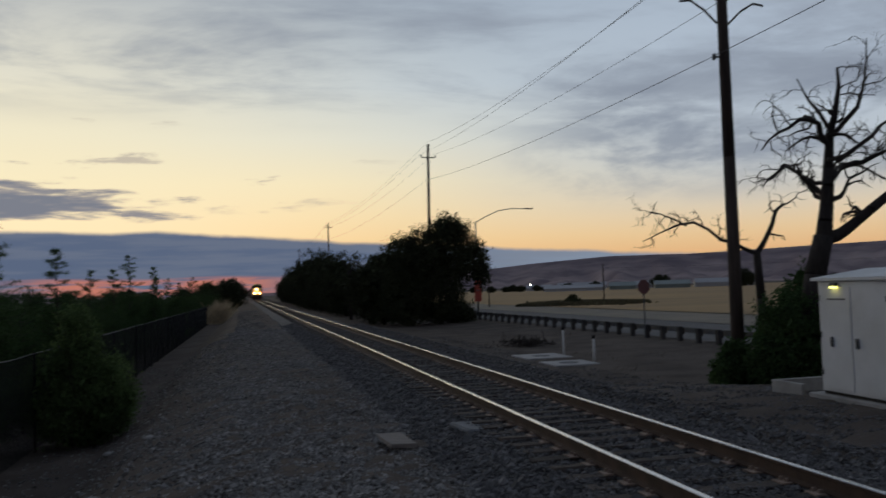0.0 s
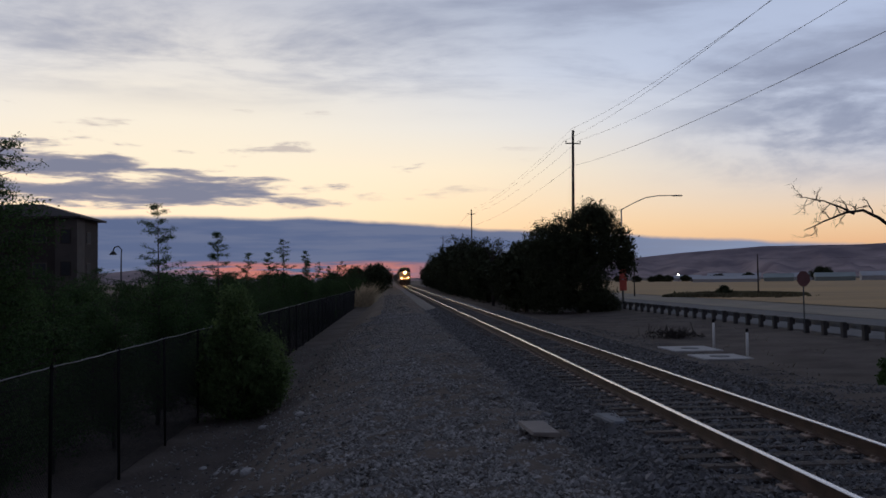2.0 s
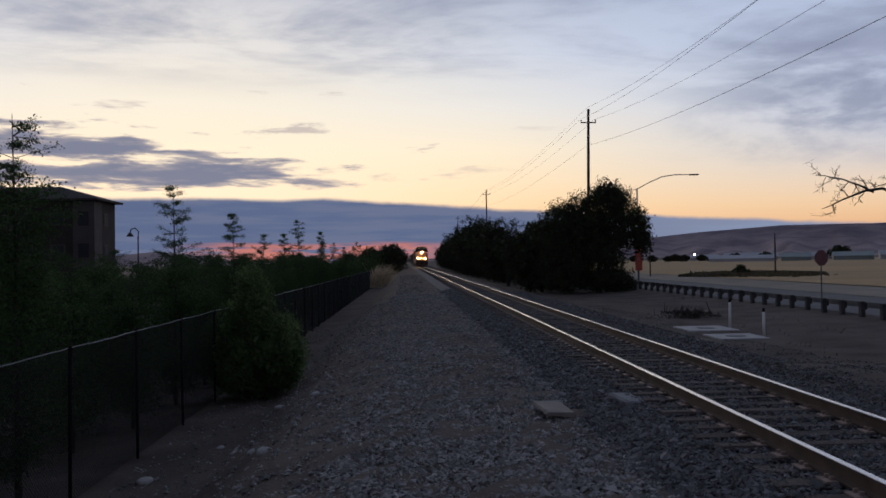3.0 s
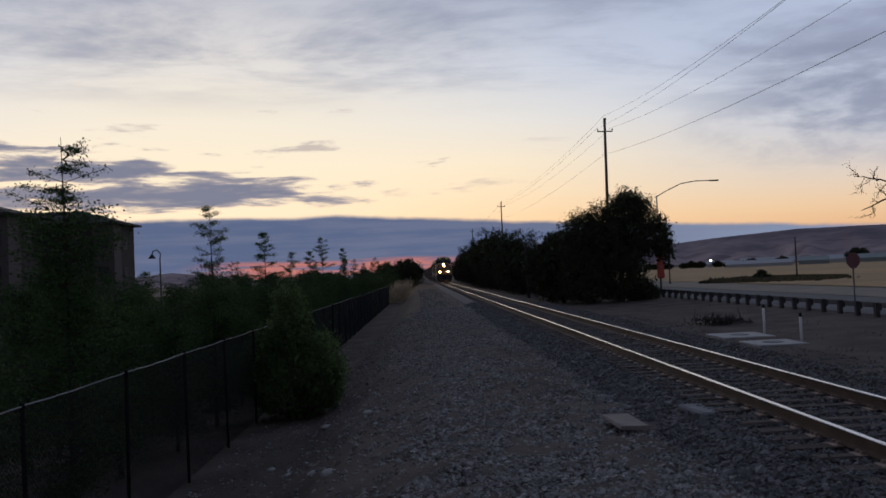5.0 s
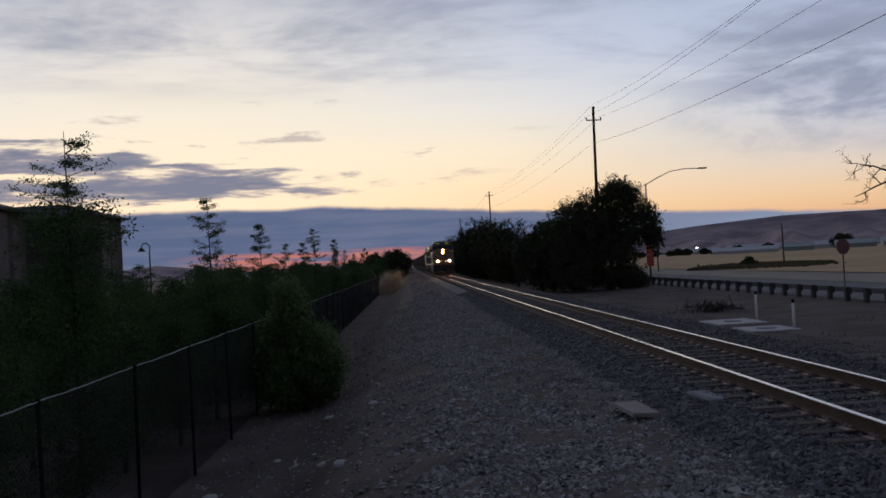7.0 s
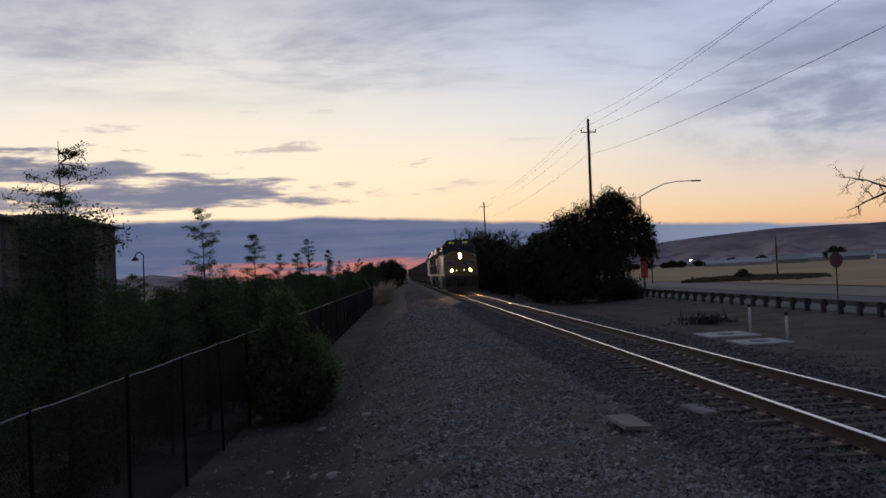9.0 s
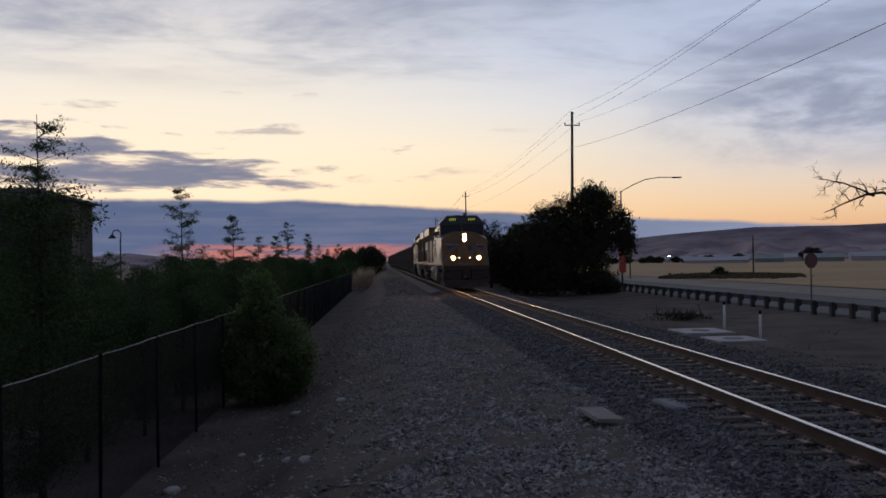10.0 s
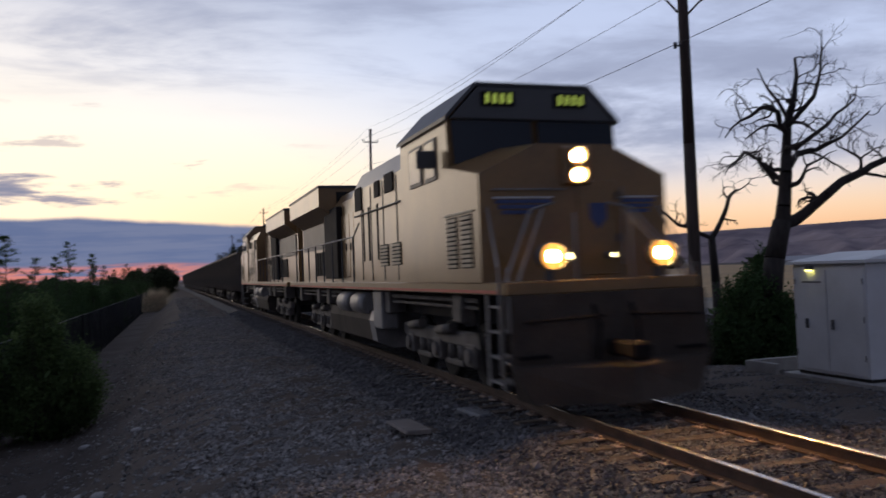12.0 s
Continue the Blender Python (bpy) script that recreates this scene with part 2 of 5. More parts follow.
CHAIN = material("dark_chain_link_wire", (0.021, 0.021, 0.022), 0.8, 0.2, 0.2, 1.0, 10.0, 0.0, spec=0.2)
SHED = material("far_shed_white", (0.42, 0.42, 0.44), 0.7, 0, 0.15, 0.1, 1.0, 0.0)
# dark and rough, so the panes don't mirror the bright sky
DULLPANE = material("dull_dark_pane", (0.05, 0.05, 0.055), 0.6, 0, 0.2, 1, 5, 0.0, spec=0.2)
GREENHOUSE = material("far_greenhouse_roof", (0.23, 0.27, 0.26), 0.6, 0, 0.2, 0.1, 1.0, 0.0)
YELLOW = material("armour_yellow_paint", (0.255, 0.150, 0.056), 0.30, 0, 0.28, 0.8, 14.0, 0.05, (0.185, 0.112, 0.050), spec=0.5)
GREYPAINT = material("dark_grey_paint", (0.075, 0.078, 0.085), 0.5, 0, 0.25, 1.0, 20.0, 0.05)
GRIME = material("grimy_underframe", (0.022, 0.021, 0.020), 0.8, 0.0, 0.45, 1.5, 20.0, 0.2, (0.036, 0.032, 0.028), spec=0.2)
TRUCK = material("dusty_truck_casting", (0.15, 0.135, 0.12), 0.7, 0.1, 0.45, 2.0, 20.0, 0.2, (0.07, 0.062, 0.055))
TANK = material("light_grey_tank_paint", (0.30, 0.29, 0.28), 0.5, 0, 0.3, 1.5, 20.0, 0.05, (0.17, 0.16, 0.15))
REDSTRIPE = material("red_reflective_stripe", (0.45, 0.05, 0.035), 0.45, 0, 0.15, 3, 20, 0.0)
BLUEMARK = material("blue_nose_marking", (0.05, 0.075, 0.20), 0.45, 0, 0.15, 3, 20, 0.0)
WHITEMARK = material("white_nose_marking", (0.6, 0.6, 0.6), 0.45, 0, 0.15, 3, 20, 0.0)
CARBODY = material("coal_car_steel", (0.060, 0.052, 0.048), 0.7, 0.1, 0.4, 0.8, 15.0, 0.15, (0.095, 0.075, 0.06))
LAMPLIT = material("lit_headlight_lens", (0.9, 0.8, 0.6), 0.3, 0, 0.0, 1, 5, 0.0, glow=(1.0, 0.50, 0.15, 850.0))
# emission only: the amber halo seen round a bright lamp, made as a surface
LAMP_HALO = material("lamp_halo_glow", (0.0005, 0.0004, 0.0003), 0.9, 0.0, 0.0, 1, 5, 0.0, glow=(1.0, 0.40, 0.07, 1.6), spec=0.0)
BLUESLAB = material("bluish_worn_concrete", (0.18, 0.19, 0.205), 0.8, 0, 0.3, 2.5, 25.0, 0.3)
SMALLIT = material("lit_marker_lens", (0.9, 0.8, 0.6), 0.3, 0, 0.0, 1, 5, 0.0, glow=(1.0, 0.75, 0.35, 6.0))
NUMLIT = material("lit_number_board", (0.6, 0.7, 0.1), 0.4, 0, 0.0, 1, 5, 0.0, glow=(0.62, 0.75, 0.12, 0.30))
CABLIT = material("lit_cabinet_lamp", (0.9, 0.9, 0.4), 0.4, 0, 0.0, 1, 5, 0.0, glow=(1.0, 0.85, 0.22, 5.0))
FARLIT = material("lit_yard_lamp", (1, 1, 0.9), 0.4, 0, 0.0, 1, 5, 0.0, glow=(1.0, 0.95, 0.8, 8.0))


def let_light_through(m, share):
    """Thin blades and leaves pass part of the light from behind."""
    N, L = m.node_tree.nodes, m.node_tree.links
    b = N["Principled BSDF"]
    t, mx = N.new("ShaderNodeBsdfTranslucent"), N.new("ShaderNodeMixShader")
    L.new(b.inputs["Base Color"].links[0].from_socket, t.inputs[0])
    mx.inputs[0].default_value = share
    L.new(b.outputs[0], mx.inputs[1]), L.new(t.outputs[0], mx.inputs[2])
    L.new(mx.outputs[0], N["Material Output"].inputs[0])


for leafy in (STRAW, LEAF, LEAF_BUSH):
    let_light_through(leafy, 0.4)


# ---- mesh helpers ----
def np_mesh(name, verts, faces, mat, smooth=False):
    """A mesh from numpy arrays; all faces have the same number of corners."""
    me = bpy.data.meshes.new(name)
    k, n = faces.shape[1], len(faces)
    me.vertices.add(len(verts)), me.loops.add(n * k), me.polygons.add(n)
    me.vertices.foreach_set("co", np.ascontiguousarray(verts, dtype=np.float32).ravel())
    me.loops.foreach_set("vertex_index", np.ascontiguousarray(faces, dtype=np.int32).ravel())
    me.polygons.foreach_set("loop_start", np.arange(0, n * k, k, dtype=np.int32))
    me.polygons.foreach_set("use_smooth", np.full(n, smooth))
    me.update(calc_edges=True)
    me.validate()
    me.materials.append(mat)
    return me


def finish(name, bm, mat):
    me = bpy.data.meshes.new(name)
    bmesh.ops.recalc_face_normals(bm, faces=bm.faces)
    bm.to_mesh(me)
    bm.free()
    me.materials.append(mat)
    return me


def part(name, bm, mat=None, parent=None, label=""):
    """Links a bmesh or mesh as one object under a thing or part."""
    me = finish(name, bm, mat) if isinstance(bm, bmesh.types.BMesh) else bm
    ob = new(name, me)
    ob.parent = parent
    return tagged(ob, label)


def thing(name, label, category, m=None, group="", kind=""):
    ob = new(name)
    ob.empty_display_size = 0.2
    ob.matrix_basis = m or Matrix()
    return tagged(ob, label, category, group, kind)


def box(bm, x0, x1, y0, y1, z0, z1, bevel=0.0):
    vs = [bm.verts.new((x, y, z)) for x in (x0, x1) for y in (y0, y1) for z in (z0, z1)]
    fs = [bm.faces.new([vs[i] for i in f]) for f in ((0, 1, 3, 2), (4, 6, 7, 5), (0, 4, 5, 1), (2, 3, 7, 6), (0, 2, 6, 4), (1, 5, 7, 3))]
    if bevel:
        es = {e for f in fs for e in f.edges}
        bmesh.ops.bevel(bm, geom=list(es), offset=bevel, segments=1, affect="EDGES")
    return bm


def tube(bm, a, b, r0, r1=None, n=8, caps=True):
    """A tapered round bar from a to b."""
    a, b = Vector(a), Vector(b)
    r1 = r0 if r1 is None else r1
    d = (b - a).normalized()
    u = d.orthogonal().normalized()
    w = d.cross(u)
    rings = []
    for p, r in ((a, r0), (b, r1)):
        rings.append([bm.verts.new(p + r * (math.cos(2 * math.pi * i / n) * u + math.sin(2 * math.pi * i / n) * w)) for i in range(n)])
    for i in range(n):
        f = bm.faces.new((rings[0][i], rings[0][(i + 1) % n], rings[1][(i + 1) % n], rings[1][i]))
        f.smooth = n > 6
    if caps:
        bm.faces.new(rings[0]), bm.faces.new(rings[1])
    return bm


def prism(bm, outline, y0, y1):
    """An outline in x, z drawn out along y."""
    a = [bm.verts.new((x, y0, z)) for x, z in outline]
    b = [bm.verts.new((x, y1, z)) for x, z in outline]
    n = len(a)
    for i in range(n):
        bm.faces.new((a[i], a[(i + 1) % n], b[(i + 1) % n], b[i]))
    bm.faces.new(a), bm.faces.new(b)
    return bm


def B():
    return bmesh.new()


# ---- lie of the land ----
def cx(y):
    """The track's centre line: straight here, bending slightly off in the distance."""
    return -0.0085 * max(0.0, y - 25) + 0.0000016 * max(0.0, y - 25) ** 2


def cz(y):
    return 0.0016 * max(0.0, y - 25)


def interp(v, pts):
    return float(np.interp(v, [p[0] for p in pts], [p[1] for p in pts]))


LEFT = [(-60, -2.3), (-12, -2.1), (-9.6, -2.0), (-8.4, -1.95), (-6.6, -0.75), (-5.2, -0.42), (-3.2, -0.36), (-1.9, -0.42), (0, -0.45)]
RIGHT_NEAR = [(0, -0.45), (2.4, -0.5), (6, -0.55), (9, -0.65), (12, -1.1), (18, -1.32), (60, -1.4), (400, -1.6)]
RIGHT_FAR = [(0, -0.45), (2.0, -0.5), (4.5, -1.1), (8, -1.62), (12, -1.58), (18, -1.32), (60, -1.4), (400, -1.6)]


def ground_z(x, y):
    if x <= 0:
        z = interp(x, LEFT)
    else:
        k = min(1.0, max(0.0, (y - 15) / 14))
        k = k * k * (3 - 2 * k)
        z = interp(x, RIGHT_NEAR) * (1 - k) + interp(x, RIGHT_FAR) * k
    near = math.exp(-abs(x) / 25)
    return z + near * cz(y) * 0.9


# ---- ground, road, field, hills ----
def sheet(name, xs, ys, zf, mat, rough=0.0, seed=0):
    rng = np.random.default_rng(seed)
    X, Y = np.meshgrid(xs, ys, indexing="ij")
    Z = np.array([[zf(x, y) for y in ys] for x in xs])
    if rough:
        Z = Z + rng.normal(0, rough, Z.shape) * (np.abs(X) < 40) * np.clip((60 - Y) / 30, 0.12, 1.0) * (Y < 90)
    v = np.stack([X, Y, Z], -1).reshape(-1, 3)
    a = np.arange(len(xs) * len(ys)).reshape(len(xs), len(ys))
    f = np.stack([a[:-1, :-1], a[1:, :-1], a[1:, 1:], a[:-1, 1:]], -1).reshape(-1, 4)
    return np_mesh(name, v, f, mat, True)


def build_ground():
    xs = np.concatenate([[-4500, -1500, -500, -200, -90, -50, -30, -20, -15], np.arange(-12, -1, 0.25), np.arange(-1, 2.1, 0.5), np.arange(2.5, 20, 0.5),
                         [24, 30, 40, 60, 90, 200, 500, 1500, 4500]])
    ys = np.concatenate([[-4500, -1000, -200, -60, -20], np.arange(-10, 40, 0.3), np.arange(40, 90, 1.0), np.arange(92, 420, 12), [500, 800, 1500, 4500]])
    tagged(part("ground", sheet("ground", xs, ys, ground_z, GROUND, 0.022), None), "dusty grey-brown dirt and gravel beside the track", "ground", kind="structure")
    road = sheet("road", np.array([19.0, 21, 24, 29.5]), np.arange(-80, 700, 20.0), lambda x, y: ground_z(x, y) + 0.03, ASPHALT)
    tagged(part("road", road), "grey two-lane asphalt road behind a guardrail", "road", kind="structure")
    line = B()
    for x in (19.6, 24.2, 29.0):
        box(line, x - 0.06, x + 0.06, -80, 400, -1.31, -1.288 - (x - 19) * 0.0019)
    tagged(part("road_line", line, VERGE), "faded white painted road line", "road marking", kind="structure")
    verge = sheet("verge", np.array([29.6, 33, 36, 40, 44.0]), np.arange(-80, 700, 15.0), lambda x, y: ground_z(x, y) + 0.05, VERGE)
    tagged(part("verge", verge), "bare dry verge between road and field", "verge", kind="structure")
    field = sheet("field", np.array([40, 60, 100, 200, 330, 480.0]), np.arange(-100, 760, 20.0), lambda x, y: ground_z(x, y) + 0.12, FIELD)
    tagged(part("field", field), "golden dry grass field", "field", kind="structure")
    # ploughed dark strips and weeds in the field
    rng = np.random.default_rng(3)
    q, vs = [], []
    for i in range(14000):
        u = rng.uniform(-1, 1)
        x = 51 + 14 * u
        y = 131 + 5 * u + rng.normal(0, 5.0) * (1.02 - u * u)
        s = rng.uniform(0.3, 0.9) * (0.5 + 0.5 * (1 - u * u))
        a = rng.uniform(0, 6.28)
        z = ground_z(x, y) + 0.1
        c, d = math.cos(a) * s * 0.6, math.sin(a) * s * 0.6
        n = len(vs)
        vs += [(x - c, y - d, z), (x + c, y + d, z), (x + c * 0.5, y + d * 0.5, z + s * 0.75)]
        q.append((n, n + 1, n + 2))
    tagged(part("field_weeds", np_mesh("field_weeds", np.array(vs), np.array(q), GREEN_STRIP)), "dark green-brown weeds along the field edge", "weeds", kind="stuff")


def build_hills():
    ridge = [(-180, 0.2), (-40, 0.4), (-24, 0.5), (-19, 0.75), (-17, 0.95), (-15, 0.7), (-12, 0.3), (-6, 0.15), (6, 0.25), (10, 0.7), (16.7, 1.42), (19.6, 1.7), (24.8, 2.03), (30, 1.98),
             (38, 2.2), (46.4, 2.36), (60, 2.5), (90, 1.8), (180, 0.2)]
    A = np.radians(np.arange(-60, 110, 0.25))
    D = np.linspace(1500, 3600, 30)
    v = np.zeros((len(A), len(D), 3))
    for i, a in enumerate(A):
        top = interp(math.degrees(a), ridge)
        for j, d in enumerate(D):
            k = (d - 1500) / 1900
            s = min(1.0, max(0.0, k))
            s = s ** 1.3
            p = Vector((math.degrees(a) / 4.2 + 0.35 * math.sin(d / 420), d / 900, 0.3))
            fold = (noise.ridged_multi_fractal(p, 1.0, 2.0, 4, 1.0, 2.0) * -34 + 20 * noise.noise(p * 2.6)) * math.sin(math.pi * min(1, s))
            z = 3400 * math.tan(math.radians(top)) * s + fold * min(1.0, top / 1.5) - 3
            if j == len(D) - 1:
                z -= 40
            v[i, j] = (d * math.sin(a), d * math.cos(a), z)
    n = np.arange(len(A) * len(D)).reshape(len(A), len(D))
    f = np.stack([n[:-1, :-1], n[1:, :-1], n[1:, 1:], n[:-1, 1:]], -1).reshape(-1, 4)
    tagged(part("backdrop_hills", np_mesh("hills", v.reshape(-1, 3), f, HILL, True)), "bare brown folded hills along the horizon", "hills", kind="structure")


build_ground()
build_hills()


# ---- loose stone ----
def stones(name, pts, size, mat, label):
    rng = np.random.default_rng(len(pts))
    base = np.array([(1, 0, 0), (-1, 0, 0), (0, 1, 0), (0, -1, 0), (0, 0, 1), (0, 0, -1)], float)
    tri = np.array([(0, 2, 4), (2, 1, 4), (1, 3, 4), (3, 0, 4), (2, 0, 5), (1, 2, 5), (3, 1, 5), (0, 3, 5)])
    n = len(pts)
    s = size * rng.lognormal(0, 0.35, (n, 1, 1))
    v = base[None] * rng.uniform(0.55, 1.25, (n, 6, 1)) + rng.normal(0, 0.18, (n, 6, 3))
    v = v * np.array([1, 1, 0.7]) * s
    a = rng.uniform(0, 6.283, n)
    c, d = np.cos(a)[:, None], np.sin(a)[:, None]
    tilt = rng.normal(0, 0.5, (n, 1))
    x, y, z = v[..., 0], v[..., 1], v[..., 2]
    y, z = y * np.cos(tilt) - z * np.sin(tilt), y * np.sin(tilt) + z * np.cos(tilt)
    v = np.stack([x * c - y * d, x * d + y * c, z], -1) + pts[:, None, :]
    f = (tri[None] + 6 * np.arange(n)[:, None, None]).reshape(-1, 3)
    return tagged(part(name, np_mesh(name, v.reshape(-1, 3), f, mat)), label, "gravel", kind="stuff")


def scatter(n, x0, x1, y0, y1, seed, lift=0.0, keep=None, zf=None):
    """Points on the ground, denser towards the near end."""
    rng = np.random.default_rng(seed)
    x = rng.uniform(x0, x1, n)
    y = y0 + (y1 - y0) * rng.uniform(0, 1, n) ** 1.8
    p = [(a + cx(b), b, (zf or ground_z)(a, b) + lift) for a, b in zip(x, y) if keep is None or keep(a, b, rng)]
    return np.array(p)


def bed_z(x, y):
    """The top of the ballast bed: level between the rails, falling away past the tie ends."""
    return -0.215 + cz(y) + interp(abs(x), [(0, 0), (1.45, -0.01), (2.1, -0.16), (2.6, -0.24)])


def patchy(a, b, rng):
    w = noise.noise(Vector((a * 0.5, b * 0.22, 2.0)))
    return rng.uniform() < (0.86 + 0.9 * w - max(0, -5.1 - a) * 0.55) * interp(b, [(14, 1.0), (34, 0.55), (70, 0.4)])


stones("path_gravel", scatter(118000, -7.2, -1.5, 4.5, 56, 1, 0.006, patchy), 0.027, STONE, "pale angular crushed stone scattered over the embankment")
stones("near_path_gravel", scatter(16000, -6.6, -1.5, 5.0, -9.0, 12, 0.006, patchy), 0.027, STONE, "crushed stone on the embankment round the viewpoint")
stones("near_bed_gravel", scatter(14000, -2.6, 2.6, 6.5, -11.0, 13, 0.012, None, bed_z), 0.03, STONE_DARK, "dark ballast on the nearest stretch of track")
stones("far_path_gravel", scatter(6000, -5.4, -1.5, 50, 125, 11, 0.01, patchy), 0.05, STONE, "crushed stone along the embankment in the distance")
stones("shoulder_gravel", scatter(26000, -2.9, -1.25, 6.0, 60, 2, 0.0, None, bed_z), 0.032, STONE_DARK, "dark angular ballast on the track shoulder")
stones("far_shoulder_gravel", scatter(14000, 1.25, 3.6, 6.0, 60, 4, 0.0, None, lambda x, y: max(bed_z(x, y), ground_z(x, y))), 0.034, STONE_DARK,
       "dark angular ballast on the far shoulder")
stones("yard_gravel", scatter(24000, 3.4, 9.5, 9.0, 60, 7, 0.0, None, ground_z), 0.028, STONE_DARK, "dark fine gravel beside the track")
stones("crib_ballast", scatter(40000, -1.4, 1.4, 6.0, 70, 5, 0.027, None, bed_z), 0.025, STONE_DARK, "dark ballast between the ties")
stones("slope_stones", scatter(4200, -10.0, -6.0, 9, 50, 6, 0.01), 0.03, STONE, "small stones on the dirt slope")


def build_track():
    track = thing("railway_track", "single railway track on creosoted wooden ties and dark ballast", "railway track")
    ys = np.concatenate([np.arange(-12, 60, 2.0), np.arange(60, 520, 8.0)])
    # bed
    prof = [(-2.9, -0.52), (-2.1, -0.39), (-1.45, -0.235), (1.45, -0.235), (2.1, -0.39), (2.9, -0.56)]
    v = np.array([[(x + cx(y), y, z + cz(y)) for x, z in prof] for y in ys]).reshape(-1, 3)
    n = np.arange(len(v)).reshape(len(ys), len(prof))
    f = np.stack([n[:-1, :-1], n[:-1, 1:], n[1:, 1:], n[1:, :-1]], -1).reshape(-1, 4)
    part("ballast_bed", np_mesh("ballast_bed", v, f, BALLAST, True), None, track, "dark ballast bed").parent = track
    # rails
    half = [(0.0, 0.0), (0.030, 0.0), (0.036, -0.006), (0.036, -0.032), (0.009, -0.046), (0.009, -0.130), (0.070, -0.155), (0.070, -0.168)]
    prof = half + [(-x, z) for x, z in reversed(half[1:])]
    for side in (-1, 1):
        v = np.array([[(x + side * 0.7525 + cx(y), y, z + cz(y)) for x, z in prof] for y in ys]).reshape(-1, 3)
        n = np.arange(len(v)).reshape(len(ys), len(prof))
        f = np.stack([n[:-1], np.roll(n[:-1], -1, 1), np.roll(n[1:], -1, 1), n[1:]], -1).reshape(-1, 4)
        me = np_mesh("rail", v, f, RUST)
        me.materials.append(RAILTOP)
        k = len(prof)
        idx = np.tile(np.array([1 if i in (0, 1, k - 2, k - 1) else 0 for i in range(k)], dtype=np.int32), len(ys) - 1)
        me.polygons.foreach_set("material_index", idx)
        part("rail", me, None, track, "rust-brown steel rail with a polished head")
    # tie plates with their spikes: the near ones one by one, the rest joined
    plate = box(B(), -0.18, 0.18, -0.10, 0.10, -0.010, 0.010, 0.003)
    for dx in (-0.105, 0.105):
        for dy in (-0.05, 0.05):
            box(plate, dx - 0.02, dx + 0.02, dy - 0.015, dy + 0.015, 0.010, 0.045)
    pm, rng = finish("tie_plate", plate, PLATE), np.random.default_rng(8)
    rest = B()
    for i in range(400):
        y = 3 + 0.5 * i
        for side in (-0.7525, 0.7525):
            x, yy, z = side + cx(y), y + rng.normal(0, 0.01), -0.172 + cz(y)
            if i < 150:
                part("tie_plate", pm, None, track, "rusty steel tie plate with spikes").matrix_basis = pose(x, yy, z, 0, 0, rng.normal(0, 1.0))
            else:
                box(rest, x - 0.18, x + 0.18, yy - 0.10, yy + 0.10, z - 0.01, z + 0.02)
    tagged(part("far_tie_plates", rest, PLATE, track, "rusty tie plates in the distance"), kind="stuff")
    # ties: the near ones one by one, the rest joined
    me = []
    for s in range(4):
        rng = np.random.default_rng(20 + s)
        bm = box(B(), -1.32 + rng.normal(0, 0.03), 1.32 + rng.normal(0, 0.03), -0.115, 0.115, -0.17, 0.0, 0.012)
        for w in bm.verts:
            w.co += Vector(rng.normal(0, 0.005, 3))
        me.append(finish("tie", bm, TIE))
    rng = np.random.default_rng(5)
    for i in range(290):
        y = 3 + 0.5 * i
        ob = part("tie", me[i % 4], None, track)
        ob.matrix_basis = pose(cx(y) + rng.normal(0, 0.02), y, -0.178 + cz(y) + rng.normal(0, 0.004), 0, 0, rng.normal(0, 0.8))
    far = B()
    for y in [2.5 - 0.5 * i for i in range(29)] + [148 + 0.6 * i for i in range(300)]:
        box(far, cx(y) - 1.3, cx(y) + 1.3, y - 0.11, y + 0.11, cz(y) - 0.3, cz(y) - 0.18)
    tagged(part("far_ties", far, TIE, track), kind="stuff")


build_track()


# ---- plants ----
def leaves(centres, spread, per, size, rng, flat=1.0):
    """Small pointed leaves in clumps round the given points."""
    c = np.repeat(np.asarray(centres), per, 0)
    sp = np.repeat(np.broadcast_to(np.asarray(spread, float).reshape(-1, 1), (len(centres), 1)), per, 0)
    p = c + rng.normal(0, 1, c.shape) * sp * np.array([1, 1, flat])
    n = len(p)
    a = rng.normal(0, 1, (n, 3))
    a /= np.linalg.norm(a, axis=1, keepdims=True)
    b = np.cross(a, rng.normal(0, 1, (n, 3)))
    b /= np.linalg.norm(b, axis=1, keepdims=True)
    s = size * rng.uniform(0.6, 1.4, (n, 1))
    v = np.stack([p - a * s, p + b * s * 0.45, p + a * s, p - b * s * 0.45], 1).reshape(-1, 3)
    return v, np.arange(4 * n).reshape(n, 4)


def branch(bm, a, d, length, r, rng, depth, tips, droop=0.0, bend=0.25, segs=5, fork=0.75):
    """A crooked tapering limb that forks into finer ones."""
    p, d = Vector(a), Vector(d).normalized()
    for i in range(segs):
        q = p + d * length / segs
        r1 = r * (1 - 0.75 * (i + 1) / segs) if depth == 0 else r * (1 - 0.5 * (i + 1) / segs)
        tube(bm, p, q, r * (1 - (0.75 if depth == 0 else 0.5) * i / segs), r1, 6 if r > 0.03 else 4, False)
        if depth > 0 and i >= 1 and rng.uniform() < fork:
            side = Vector(rng.normal(0, 1, 3)).cross(d).normalized()
            branch(bm, q, d * 0.6 + side * 0.9 + Vector((0, 0, 0.15 - droop)), length * rng.uniform(0.4, 0.65), r1 * 0.7, rng, depth - 1, tips, droop, bend, segs, fork)
        d = (d + Vector(rng.normal(0, bend, 3)) + Vector((0, 0, -droop * 0.3))).normalized()
        p = q
    tips.append(p)
    if depth > 0:
        branch(bm, p, d, length * 0.55, r * 0.5, rng, depth - 1, tips, droop, bend, segs, fork)


